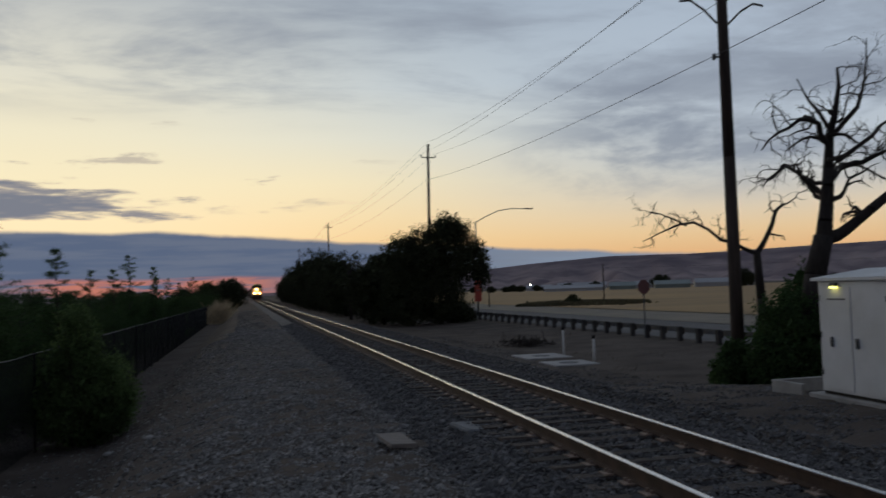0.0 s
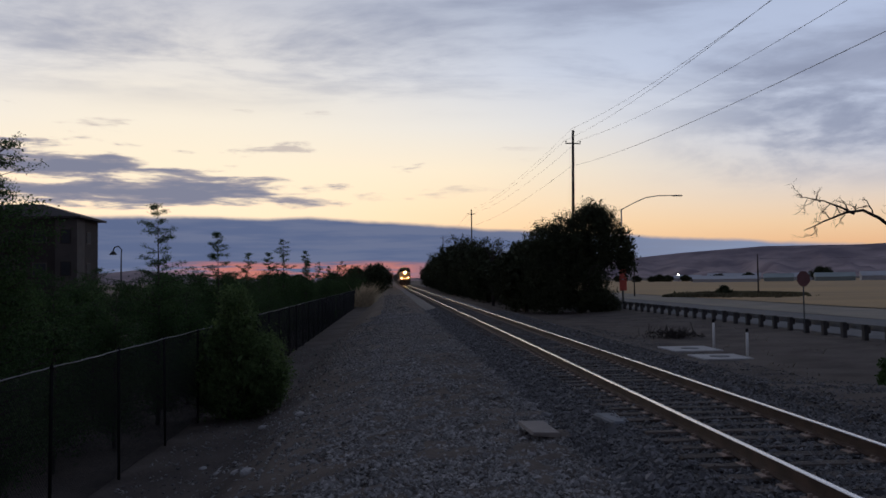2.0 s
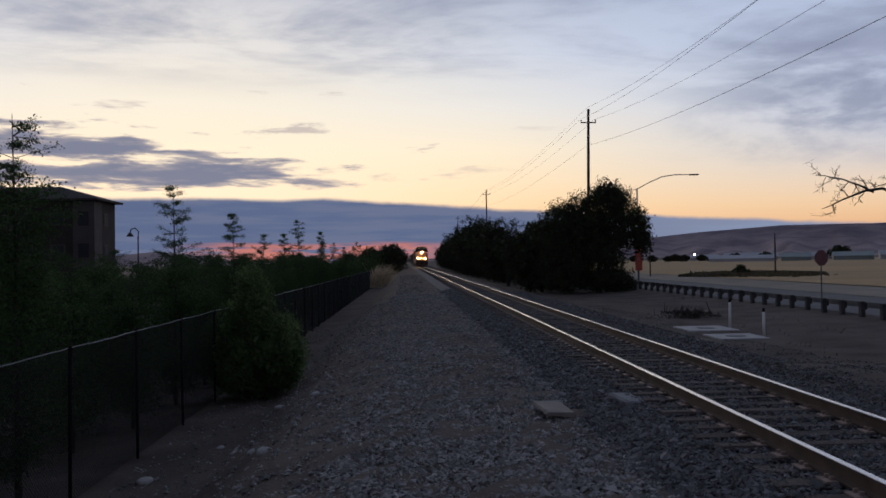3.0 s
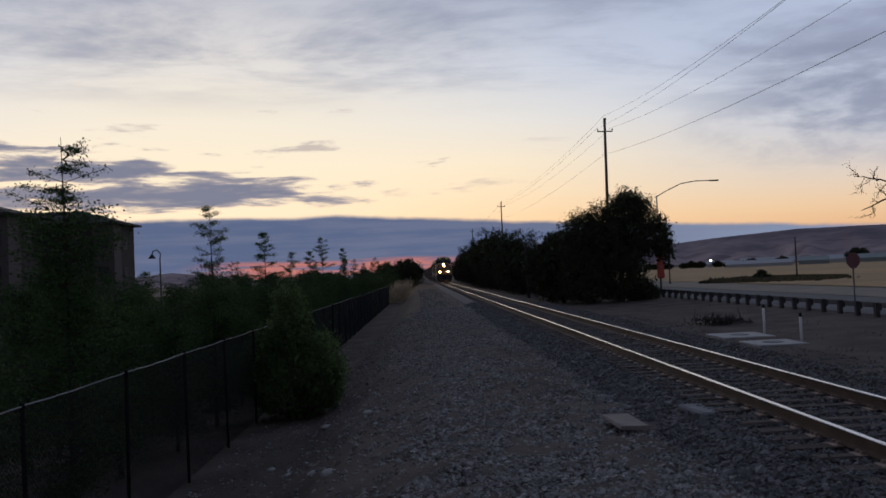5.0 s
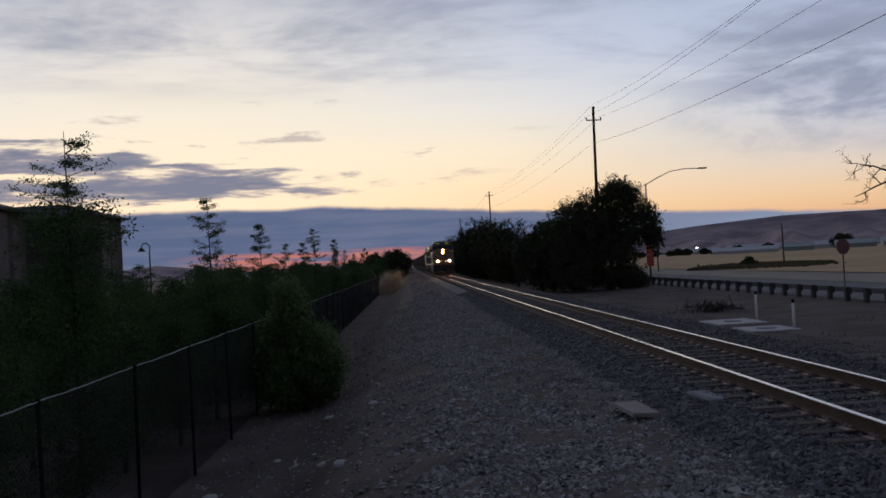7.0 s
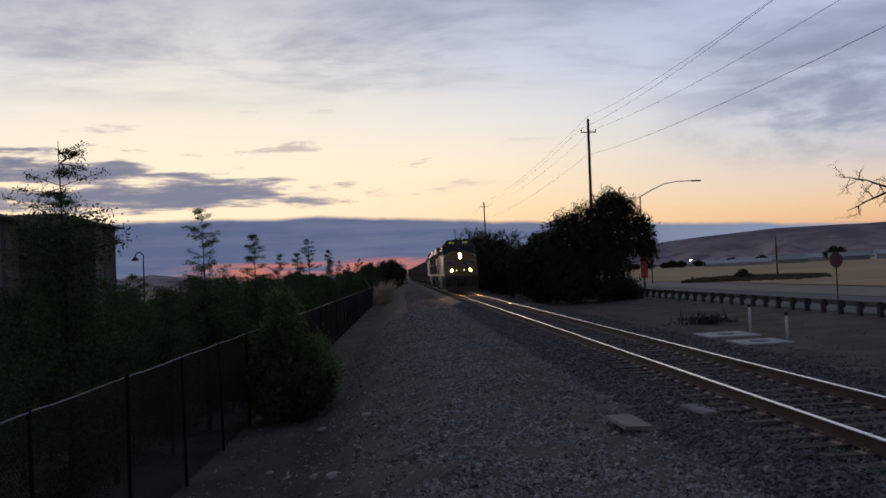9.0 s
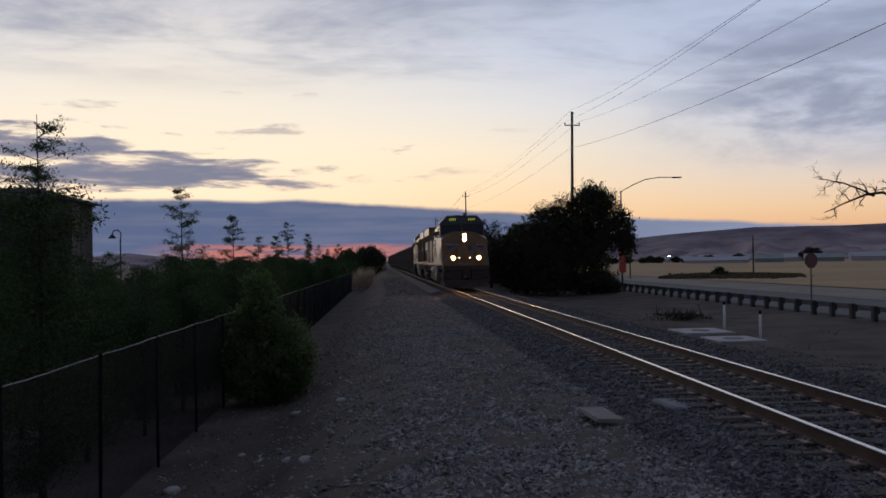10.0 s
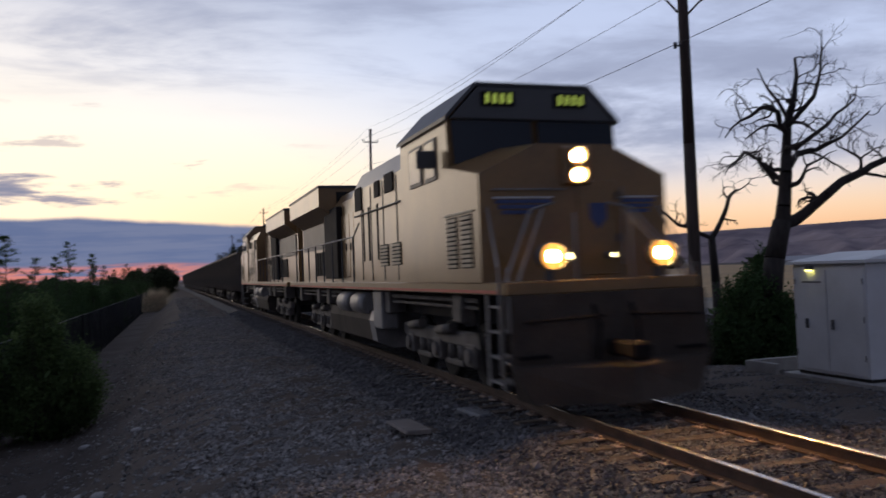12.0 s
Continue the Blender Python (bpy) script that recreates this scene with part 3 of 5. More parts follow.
def young_tree(seed, h, w, label, sparse):
    """A young roadside tree: full low crown, thin lacy top."""
    rng = np.random.default_rng(seed)
    tree = thing("tree", label, "tree", group="young trees behind the fence")
    bm, clumps = B(), {True: [], False: []}
    tube(bm, (0, 0, -0.3), (0.04, 0, h * 0.5), 0.065, 0.035)
    tube(bm, (0.04, 0, h * 0.5), (0, 0.05, h * 0.985), 0.032, 0.005, 6)
    z = 0.45
    while z < h * 0.985:
        k = z / h
        full = k < sparse
        if full:
            reach = w * (0.52 if k < 0.5 else max(0.2, 0.52 - (k - 0.5) * 0.7))
            for _ in range(7):
                a, r = rng.uniform(0, 6.283), reach * rng.uniform(0.45, 1.2) * (0.88 + 0.26 * math.sin(2.1 * z + seed))
                e = Vector((math.cos(a) * r, math.sin(a) * r, z + r * rng.uniform(0.1, 0.5)))
                tube(bm, (0, 0, z), e, 0.013, 0.004, 4, False)
                for t in np.linspace(0.3, 1.0, 5):
                    clumps[True].append(tuple(Vector((0, 0, z)).lerp(e, t) + Vector(rng.normal(0, 0.07, 3))))
            z += rng.uniform(0.16, 0.26)
            continue
        # open tiers of flat sprays, shorter towards the tip
        q = (k - sparse) / (1 - sparse)
        tier = rng.uniform(0.65, 1.25)
        for _ in range(int(rng.choice([2, 3, 4]))):
            a, r = rng.uniform(0, 6.283), w * (0.36 * (1 - q) ** 0.8 + 0.05) * rng.uniform(0.55, 1.2) * tier
            d = Vector((math.cos(a), math.sin(a), 0))
            root = Vector((0, 0.05 * q, z))
            e = root + d * r + Vector((0, 0, r * rng.uniform(-0.1, 0.65)))
            tube(bm, root, e, 0.010, 0.003, 4, False)
            for t in (0.5, 0.72, 0.92):
                side = Vector((-d.y, d.x, 0.1)) * r * 0.34 * (1.15 - t)
                for sg in (-1, 1):
                    tip = root.lerp(e, t) + sg * side + Vector((0, 0, -0.02))
                    tube(bm, root.lerp(e, t - 0.12), tip, 0.004, 0.002, 3, False)
                    if rng.uniform() < 0.95 - 0.3 * q:
                        clumps[False].append(tuple(tip))
                        clumps[False].append(tuple(root.lerp(e, t)))
        z += rng.uniform(0.11, 0.24)
    part("trunk", bm, BARK, tree, "slender brown trunk and twigs")
    v, f = leaves(clumps[True], [0.13], 24, 0.034, rng, 0.75)
    v2, f2 = leaves(clumps[False] or clumps[True][-6:], [0.065], 12, 0.023, rng, 0.5)
    part("crown", np_mesh("crown", np.concatenate([v, v2]), np.concatenate([f, f2 + len(v)]), LEAF), None, tree, "dark green foliage")
    return tree


def lobe_points(lobes, n, seed, rng):
    """Clump centres on and inside a heap of rounded lobes (x, y, z, radius, half height)."""
    area = np.array([q[3] * (q[3] + q[4]) for q in lobes])
    out = []
    for i in rng.choice(len(lobes), n, p=area / area.sum()):
        x, y, z, r, h = lobes[i]
        d = rng.normal(0, 1, 3)
        d /= np.linalg.norm(d)
        bulge = 1.0 + 0.26 * noise.noise(Vector(d) * 2.6 + Vector((seed + i * 3.1, 0, 0))) + 0.14 * noise.noise(Vector(d) * 6 + Vector((0, seed, i)))
        k = bulge * rng.uniform(0.35, 1.0) ** 0.3
        out.append((x + d[0] * r * k, y + d[1] * r * k, max(0.06 * h, z + d[2] * h * k)))
    return out


def broad_tree(seed, h, w, label, group, per=26, size=0.1, lumps=400, lobes=None):
    """A broad old tree of several rounded lobes, leafy nearly to the ground."""
    rng = np.random.default_rng(seed)
    tree = thing("tree", label, "tree", group=group)
    bm, tips = B(), []
    tube(bm, (0, 0, -0.4), (0.1, 0, h * 0.35), 0.03 * h, 0.02 * h)
    for i in range(7):
        a = i * 0.9 + rng.uniform(0, 0.6)
        branch(bm, (0.1, 0, h * rng.uniform(0.12, 0.35)), (math.cos(a), math.sin(a), rng.uniform(0.5, 1.4)), h * 0.36, 0.012 * h, rng, 1, tips)
    part("trunk", bm, BARK, tree, "dark trunk and limbs")
    if not lobes:
        lobes = [(0, 0, h * 0.58, w * 0.34, h * 0.38), (0, 0, h * 0.28, w * 0.42, h * 0.28)]
        for i in range(5):
            a = i * 1.26 + rng.uniform(0, 0.7)
            lobes.append((math.cos(a) * w * 0.27, math.sin(a) * w * 0.27, h * rng.uniform(0.45, 0.68), w * rng.uniform(0.17, 0.24), h * rng.uniform(0.19, 0.26)))
    outer = lobe_points(lobes, lumps, seed, rng) + [tuple(t) for t in tips]
    inner = lobe_points([(x, y, z, r * 0.72, k * 0.78) for x, y, z, r, k in lobes], lumps // 3, seed + 1, rng)
    v, f = leaves(outer, [0.026 * w], per, size, rng)
    v2, f2 = leaves(inner, [0.045 * w], 12, size * 3.2, rng)
    part("crown", np_mesh("crown", np.concatenate([v, v2]), np.concatenate([f, f2 + len(v)]), LEAF_DARK), None, tree, "dense dark foliage")
    return tree


def bush(seed, h, w, label, mat, lumps=230, per=24, size=0.075, lobes=None):
    """A leafy shrub of several upright lobes."""
    rng = np.random.default_rng(seed)
    ob = thing("bush", label, "bush")
    if not lobes:
        lobes = [(0, 0, h * 0.55, w * 0.26, h * 0.44), (0, 0, h * 0.22, w * 0.42, h * 0.24)]
        for i in range(4):
            a = i * 1.57 + rng.uniform(0, 0.9)
            lobes.append((math.cos(a) * w * 0.27, math.sin(a) * w * 0.27, h * rng.uniform(0.3, 0.48), w * 0.2, h * rng.uniform(0.2, 0.3)))
    cs = lobe_points(lobes, lumps, seed, rng)
    bm = B()
    for x, y, z in cs[::3]:
        tube(bm, (x * 0.2, y * 0.2, -0.1), (x, y, z), 0.018, 0.005, 4, False)
    part("stem", bm, BARK, ob, "brown woody stems")
    v, f = leaves(cs, [0.036 * w], per, size, rng, 1.2)
    v2, f2 = leaves(lobe_points([(x, y, z, r * 0.7, k * 0.75) for x, y, z, r, k in lobes], lumps // 3, seed + 1, rng), [0.05 * w], 10, size * 2.6, rng)
    part("foliage", np_mesh("foliage", np.concatenate([v, v2]), np.concatenate([f, f2 + len(v)]), mat), None, ob)
    return ob


def place(ob, m):
    ob.matrix_basis = m
    return ob


def build_young_trees():
    kinds = [young_tree(31, 6.2, 2.0, "young tree with a thin tiered top behind the fence", 0.60), young_tree(32, 5.9, 1.9, "young tree with flat sprays behind the fence", 0.62),
             young_tree(33, 4.6, 2.1, "bushy young tree behind the fence", 0.8), young_tree(34, 3.9, 2.2, "low full young tree behind the fence", 0.95),
             young_tree(35, 6.75, 2.1, "tall young tree with a full crown and a lacy tip", 0.77)]
    # row on the fence: the tall ones, then low filling
    spots = [(-11.35, 24.1, 0, 1.01, 0.3), (-11.33, 32.0, 1, 1.0, 1.1), (-11.5, 15.1, 4, 1.0, 2.0), (-12.0, 18.6, 2, 0.95, 0.4), (-11.6, 39.8, 0, 0.86, 4.0), (-11.6, 46.5, 1, 0.95, 2.2), (-11.5, 21.0, 2, 0.85, 5.0), (-11.5, 28.0, 2, 0.87, 1.0), (-11.6, 35.5, 2, 1.0, 3.0), (-11.6, 43.0, 2, 0.95, 0.5)]
    rng = np.random.default_rng(9)
    y = 50.0
    while y < 170:
        spots.append((-11.9 + rng.normal(0, 0.4), y, int(rng.choice([0, 1, 2])), rng.uniform(0.92, 1.12), rng.uniform(0, 6)))
        y += rng.uniform(3.5, 6.5)
    for y in list(np.arange(8.5, 13.5, 2.1)) + list(np.arange(20.5, 75, 3.3)):
        spots.append((-12.6 + rng.normal(0, 0.4), y + rng.normal(0, 0.4), 3, rng.uniform(0.8, 1.08), rng.uniform(0, 6)))
    for x, y in ((-11.6, 8.2), (-11.4, 10.2), (-11.7, 12.3), (-11.9, 6.4)):
        spots.append((x, y, 3, rng.uniform(0.85, 1.0), rng.uniform(0, 6)))
    for y in np.arange(14, 100, 2.6):
        spots.append((-14.2 + rng.normal(0, 0.5), y + rng.normal(0, 0.6), 3, rng.uniform(1.08, 1.25), rng.uniform(0, 6)))
    for y in np.arange(12, 110, 4.2):
        spots.append((-16.0 + rng.normal(0, 1.2), y + rng.normal(0, 1), int(rng.choice([2, 3])), rng.uniform(0.8, 1.1), rng.uniform(0, 6)))
    for y in np.arange(30, 120, 8):
        spots.append((-23.0 + rng.normal(0, 2), y + rng.normal(0, 1), int(rng.choice([2, 3])), rng.uniform(0.85, 1.1), rng.uniform(0, 6)))
    used = set()
    for x, y, k, s, a in spots:
        m = Matrix.Translation((x, y, ground_z(x, y))) @ Matrix.Rotation(a, 4, "Z") @ Matrix.Diagonal((s, s, s, 1))
        if k in used:
            copy_thing(kinds[k], m)
        else:
            place(kinds[k], m)
            used.add(k)


def build_old_trees():
    G = "dark old trees beside the track"
    a = broad_tree(41, 10.2, 9.4, "large dark leafy tree beside the lamp post", G, per=46, lumps=1700, size=0.085, lobes=[
        (1.1, 0, 7.2, 2.9, 3.4), (1.0, -1.0, 9.0, 1.7, 1.5), (3.5, -0.3, 6.3, 1.5, 2.0), (4.5, 0.2, 5.2, 0.75, 1.4), (-3.3, 0, 5.7, 2.5, 3.4), (-1.2, 1, 6.6, 2.4, 3.2),
        (-0.3, 0, 3.0, 3.0, 3.0), (-3.2, 0, 2.7, 2.6, 2.7), (2.0, -0.5, 1.1, 1.4, 1.2)])
    place(a, pose(13.7, 80, -1.6))
    b = broad_tree(42, 9.0, 9.0, "dark leafy tree in the row beside the track", G, per=34, lumps=560, size=0.11)
    c = broad_tree(43, 7.2, 8.0, "lower dark leafy tree in the row beside the track", G, per=34, lumps=520, size=0.11)
    place(b, pose(11.5, 94, -1.5)), place(c, pose(8.9, 85, -1.5))
    rng = np.random.default_rng(12)
    for i, y in enumerate(list(np.arange(104, 190, 8)) + list(np.arange(196, 340, 13))):
        s = rng.uniform(0.8, 1.15) * (1.0 if y < 150 else 1.35)
        x = interp(y, [(100, 10.5), (130, 9.8), (200, 10.0), (340, 12.0)]) + rng.normal(0, 0.8)
        copy_thing((b, c)[i % 2], Matrix.Translation((x, y, -1.5)) @ Matrix.Rotation(rng.uniform(0, 6), 4, "Z") @ Matrix.Diagonal((s, s, s, 1)))
    for x, y, s in ((-9.5, 215, 1.15), (-13, 240, 1.0), (-17, 205, 0.8), (-11, 300, 1.5), (-24, 260, 1.0), (-34, 250, 0.9), (-20, 330, 1.4), (-45, 300, 1.1)):
        copy_thing(c, Matrix.Translation((x, y, -2.2)) @ Matrix.Rotation(y, 4, "Z") @ Matrix.Diagonal((s, s, s, 1)))
    # far clumps beyond the field
    for x, y, s in ((205, 520, 0.9), (222, 515, 1.0), (188, 535, 0.8), (172, 540, 0.9), (246, 470, 1.5), (262, 405, 1.7), (150, 560, 0.8), (300, 380, 1.0), (330, 330, 1.1), (235, 500, 0.8), (142, 520, 0.7), (149, 515, 0.8), (158, 512, 0.7), (166, 505, 0.8), (181, 500, 0.6), (192, 498, 0.7), (210, 490, 0.6), (350, 300, 0.9), (372, 290, 0.8), (392, 270, 0.9)):
        copy_thing(c, Matrix.Translation((x, y, -1.7)) @ Matrix.Rotation(x, 4, "Z") @ Matrix.Diagonal((s * 1.15, s * 1.15, s * 0.85, 1)))


def build_bushes():
    place(bush(51, 3.7, 3.2, "leafy green bush in front of the chain-link fence", LEAF_BUSH, 760, 40, 0.042, [
        (-0.1, 0, 2.1, 0.62, 1.5), (-0.15, 0, 3.0, 0.34, 0.75), (0.55, -0.1, 1.35, 0.8, 1.0), (0.75, 0, 0.9, 0.6, 0.7), (-0.8, 0.1, 1.4, 0.75, 1.1), (0, 0, 0.8, 1.2, 0.8)]), pose(-9.15, 24.6, -1.95))
    place(bush(52, 2.9, 3.2, "green bush at the foot of the dead tree", LEAF, 560, 36, 0.055), pose(10.7, 21.6, -1.25))
    place(bush(54, 1.5, 1.7, "green bush beside the utility pole", LEAF, 260, 26, 0.06), pose(9.5, 22.6, -1.3))
    place(bush(55, 3.6, 2.8, "dark green bush behind the dead trunk", LEAF, 380, 28, 0.07), pose(12.6, 23.6, -1.3))
    place(bush(56, 1.8, 3.2, "low dark scrub in the field", LEAF_DARK, 160, 18, 0.14), pose(47.5, 128, -1.4))
    # pale dry grass tuft by the fence
    rng = np.random.default_rng(77)
    tuft = thing("grass_tuft", "pale dry grass tuft beside the fence", "grass")
    vs, fs = [], []
    for i in range(1200):
        a, r, h = rng.uniform(0, 6.283), abs(rng.normal(0, 0.8)), rng.uniform(0.9, 3.8)
        p = np.array((math.cos(a) * r, math.sin(a) * r, 0))
        q = p + np.array((rng.normal(0.35, 0.3) * h, rng.normal(0, 0.5), h * math.exp(-r * 0.45)))
        w = np.array((0.06, 0.02, 0))
        fs.append((3 * i, 3 * i + 1, 3 * i + 2))
        vs += [p - w, p + w, q]
    tagged(part("straw", np_mesh("straw", np.array(vs), np.array(fs), STRAW), None, tuft), kind="stuff")
    tuft.matrix_basis = pose(-9.3, 116, -1.75)


def limb(bm, pts, r0, r1, tips, rng, twigs=2, depth=1, droop=0.1, length=0.8):
    """A limb along given bends, with crooked twigs."""
    n = len(pts) - 1
    for i in range(n):
        a, b = Vector(pts[i]), Vector(pts[i + 1])
        ra, rb = r0 + (r1 - r0) * i / n, r0 + (r1 - r0) * (i + 1) / n
        m = a.lerp(b, 0.5) + Vector(rng.normal(0, 0.06, 3)) * (b - a).length
        rm = (ra + rb) / 2
        tube(bm, a, m, ra, rm, 8, False), tube(bm, m, b, rm, rb, 8, False)
        if i == 0:
            continue
        for _ in range(twigs):
            p = a.lerp(b, rng.uniform(0, 1))
            s = Vector(rng.normal(0, 1, 3)).cross(b - a).normalized()
            branch(bm, p, s + (b - a).normalized() * 0.4 + Vector((0, 0, 0.15)), length * rng.uniform(0.6, 1.3), rb * 0.5 + 0.008, rng, depth, tips, droop, 0.33, 5, 0.7)


def twig_limb(tree, pts, r0, r1, rng, twigs, depth, droop, length):
    bm = B()
    limb(bm, pts, r0, r1, [], rng, twigs, depth, droop, length)
    part("limb", bm, DEADWOOD, tree, "crooked bare limb with twigs")


def build_dead_trees():
    rng = np.random.default_rng(61)
    tree = thing("dead_tree", "leafless dead tree with a forked black trunk", "tree")
    bm, tips = B(), []
    Y = 21.7
    tube(bm, (11.3, Y, -1.5), (11.55, Y, 0.8), 0.42, 0.33, 10), tube(bm, (11.55, Y, 0.8), (11.75, Y, 2.0), 0.33, 0.31, 10), tube(bm, (11.75, Y, 2.0), (12.1, Y, 3.15), 0.31, 0.28, 10)
    twig_limb(tree, [(12.1, Y, 3.1), (12.25, Y, 4.0), (12.55, Y + .2, 5.2), (12.5, Y, 6.3), (12.65, Y - .2, 7.2), (12.9, Y, 8.3)], 0.24, 0.04, rng, 3, 2, 0.12, 1.0)
    twig_limb(tree, [(12.1, Y, 3.05), (13.0, Y - .1, 3.45), (14.2, Y - .3, 4.35), (15.4, Y - .3, 4.85), (16.6, Y - .5, 5.1), (18.0, Y - .4, 5.9)], 0.20, 0.05, rng, 2, 2, 0.1, 0.9)
    twig_limb(tree, [(12.5, Y, 4.9), (13.2, Y + .5, 5.3), (14.2, Y + .7, 5.5), (15.0, Y + .4, 5.9), (15.8, Y, 6.7)], 0.12, 0.025, rng, 3, 2, 0.12, 0.9)
    twig_limb(tree, [(12.45, Y, 5.9), (11.9, Y - .3, 6.5), (11.2, Y - .4, 6.6), (10.5, Y - .3, 6.2), (10.0, Y - .2, 5.7)], 0.10, 0.02, rng, 3, 2, 0.28, 0.9)
    twig_limb(tree, [(12.3, Y, 4.3), (11.9, Y + .4, 4.9), (11.3, Y + .6, 5.4), (10.8, Y + .5, 5.0), (10.4, Y + .4, 4.7)], 0.09, 0.02, rng, 3, 2, 0.25, 0.8)
    twig_limb(tree, [(12.6, Y, 6.2), (13.2, Y - .4, 7.0), (13.6, Y - .3, 7.9), (14.0, Y, 9.25)], 0.09, 0.015, rng, 3, 2, 0.08, 0.9)
    twig_limb(tree, [(12.5, Y, 6.4), (12.1, Y + .3, 7.3), (11.7, Y + .3, 8.0)], 0.07, 0.015, rng, 3, 2, 0.1, 0.8)
    twig_limb(tree, [(12.7, Y, 5.4), (13.5, Y - .6, 6.1), (14.3, Y - .6, 6.7), (14.9, Y - .4, 7.4)], 0.08, 0.015, rng, 3, 2, 0.15, 0.8)
    part("trunk", bm, DEADWOOD, tree, "black bare trunk, limbs and twigs")
    small = thing("dead_tree", "small dead tree with one long bare limb", "tree")
    bm, tips, Y = B(), [], 28.0
    tube(bm, (14.3, Y, -1.7), (14.2, Y, 1.2), 0.2, 0.17, 8), tube(bm, (14.2, Y, 1.2), (14.1, Y, 3.0), 0.17, 0.14, 8)
    twig_limb(small, [(14.1, Y, 2.9), (13.1, Y, 3.35), (12.1, Y, 3.85), (10.9, Y, 4.05), (10.1, Y, 3.75), (9.4, Y, 3.45)], 0.085, 0.012, rng, 3, 2, 0.1, 0.6)
    twig_limb(small, [(11.2, Y, 4.0), (10.4, Y, 4.35), (9.8, Y, 4.5), (9.2, Y, 4.6)], 0.04, 0.01, rng, 4, 2, 0.1, 0.45)
    twig_limb(small, [(14.1, Y, 2.9), (14.6, Y, 3.6), (15.0, Y, 4.5), (15.4, Y, 4.8)], 0.12, 0.05, rng, 2, 1, 0.1, 0.9)
    part("trunk", bm, DEADWOOD, small, "dark bare trunk and twigs")
    snag = thing("dead_tree", "bare dead snag standing among the leafy trees", "tree")
    Y = 101.0
    part("trunk", tube(B(), (7.4, Y, -1.8), (7.3, Y, 4.0), 0.2, 0.12, 8), DEADWOOD, snag, "bare grey trunk")
    twig_limb(snag, [(7.3, Y, 3.9), (7.0, Y, 5.0), (6.4, Y, 6.1), (6.1, Y, 7.0)], 0.10, 0.02, rng, 2, 1, 0.0, 0.8)
    twig_limb(snag, [(7.3, Y, 3.9), (7.8, Y, 5.0), (8.5, Y, 5.8), (9.2, Y, 6.1)], 0.10, 0.02, rng, 2, 1, 0.0, 0.8)
    twig_limb(snag, [(7.3, Y, 4.0), (7.4, Y, 5.4), (7.7, Y, 6.6)], 0.08, 0.02, rng, 2, 1, 0.0, 0.7)


build_young_trees()
build_old_trees()
build_bushes()
build_dead_trees()


# ---- fence ----
def build_fence():
    fence = thing("chain_link_fence", "tall dark chain-link fence with a pale sagging top wire", "fence")
    # one bay of woven wire, shared by all bays
    bay, wide, high = B(), 3.32, 2.49
    n = int((wide + high) / 0.078)
    for sg in (-1, 1):
        for i in range(n):
            u0 = -high + i * 0.078 + 0.02
            lo, hi = max(0.0, -u0), min(high, wide - u0)
            if hi - lo < 0.02:
                continue
            ya, yb = u0 + lo, u0 + hi
            if sg < 0:
                ya, yb = wide - ya, wide - yb
            tube(bay, (0.003 * sg, ya, lo), (0.003 * sg, yb, hi), 0.0033, 0.0033, 3, False)
    bay_mesh = finish("mesh_panel", bay, CHAIN)
    rng = np.random.default_rng(14)
    X, ys = -10.25, [0.9 + 3.32 * i for i in range(44)]
    post = tube(B(), (0, 0, -0.3), (0, 0, 2.5), 0.03, 0.03, 8)
    tube(post, (0, 0, 2.5), (0, 0, 2.56), 0.045, 0.02, 8)
    pm = finish("post", post, BLACKCAP)
    for i, y in enumerate(ys):
        part("post", pm, None, fence, "dark steel post").matrix_basis = pose(X, y, -1.95, rng.normal(0, 0.6), rng.normal(0, 0.6), 0)
        if i + 1 == len(ys):
            break
        bm = B()
        n = 10
        tops = [0.57 - 0.012 * math.sin(math.pi * k / n) + 0.004 * rng.normal() for k in range(n + 1)]
        run(bm, [(X, y + 3.32 * k / n, tops[k]) for k in range(n + 1)], 0.010, 6)
        part("top_wire", bm, TOPWIRE, fence, "pale sagging top wire")
        part("mesh_panel", bay_mesh, None, fence, "dark woven wire mesh").matrix_basis = pose(X, y, -1.93)


# ---- poles and wires ----
def crossarm(parent, z, half, y=0.0, tips=(-1, 1)):
    part("crossarm", box(B(), -half, half, y - 0.06, y + 0.06, z - 0.06, z + 0.06, 0.01), WOOD, parent)
    for s in tips:
        bm = tube(B(), (s * half * 0.95, y, z + 0.05), (s * half * 0.95, y, z + 0.14), 0.03, 0.03, 6)
        tube(bm, (s * half * 0.95, y, z + 0.14), (s * half * 0.95, y, z + 0.30), 0.09, 0.06, 8)
        part("insulator", bm, GUARD, parent, "grey porcelain insulator")


def utility_pole(x, y, base, top, r, label, arm=None, armhalf=0.8, lean=0.0):
    pole = thing("utility_pole", label, "utility pole", pose(x, y, base, 0, lean, 0), "utility poles along the track")
    h = top - base
    bm = tube(B(), (0, 0, -0.5), (0, 0, h * 0.5), r, r * 0.88, 12)
    tube(bm, (0, 0, h * 0.5), (0, 0, h), r * 0.88, r * 0.72, 12)
    part("shaft", bm, WOOD, pole)
    if arm:
        crossarm(pole, arm - base, armhalf)
    return pole


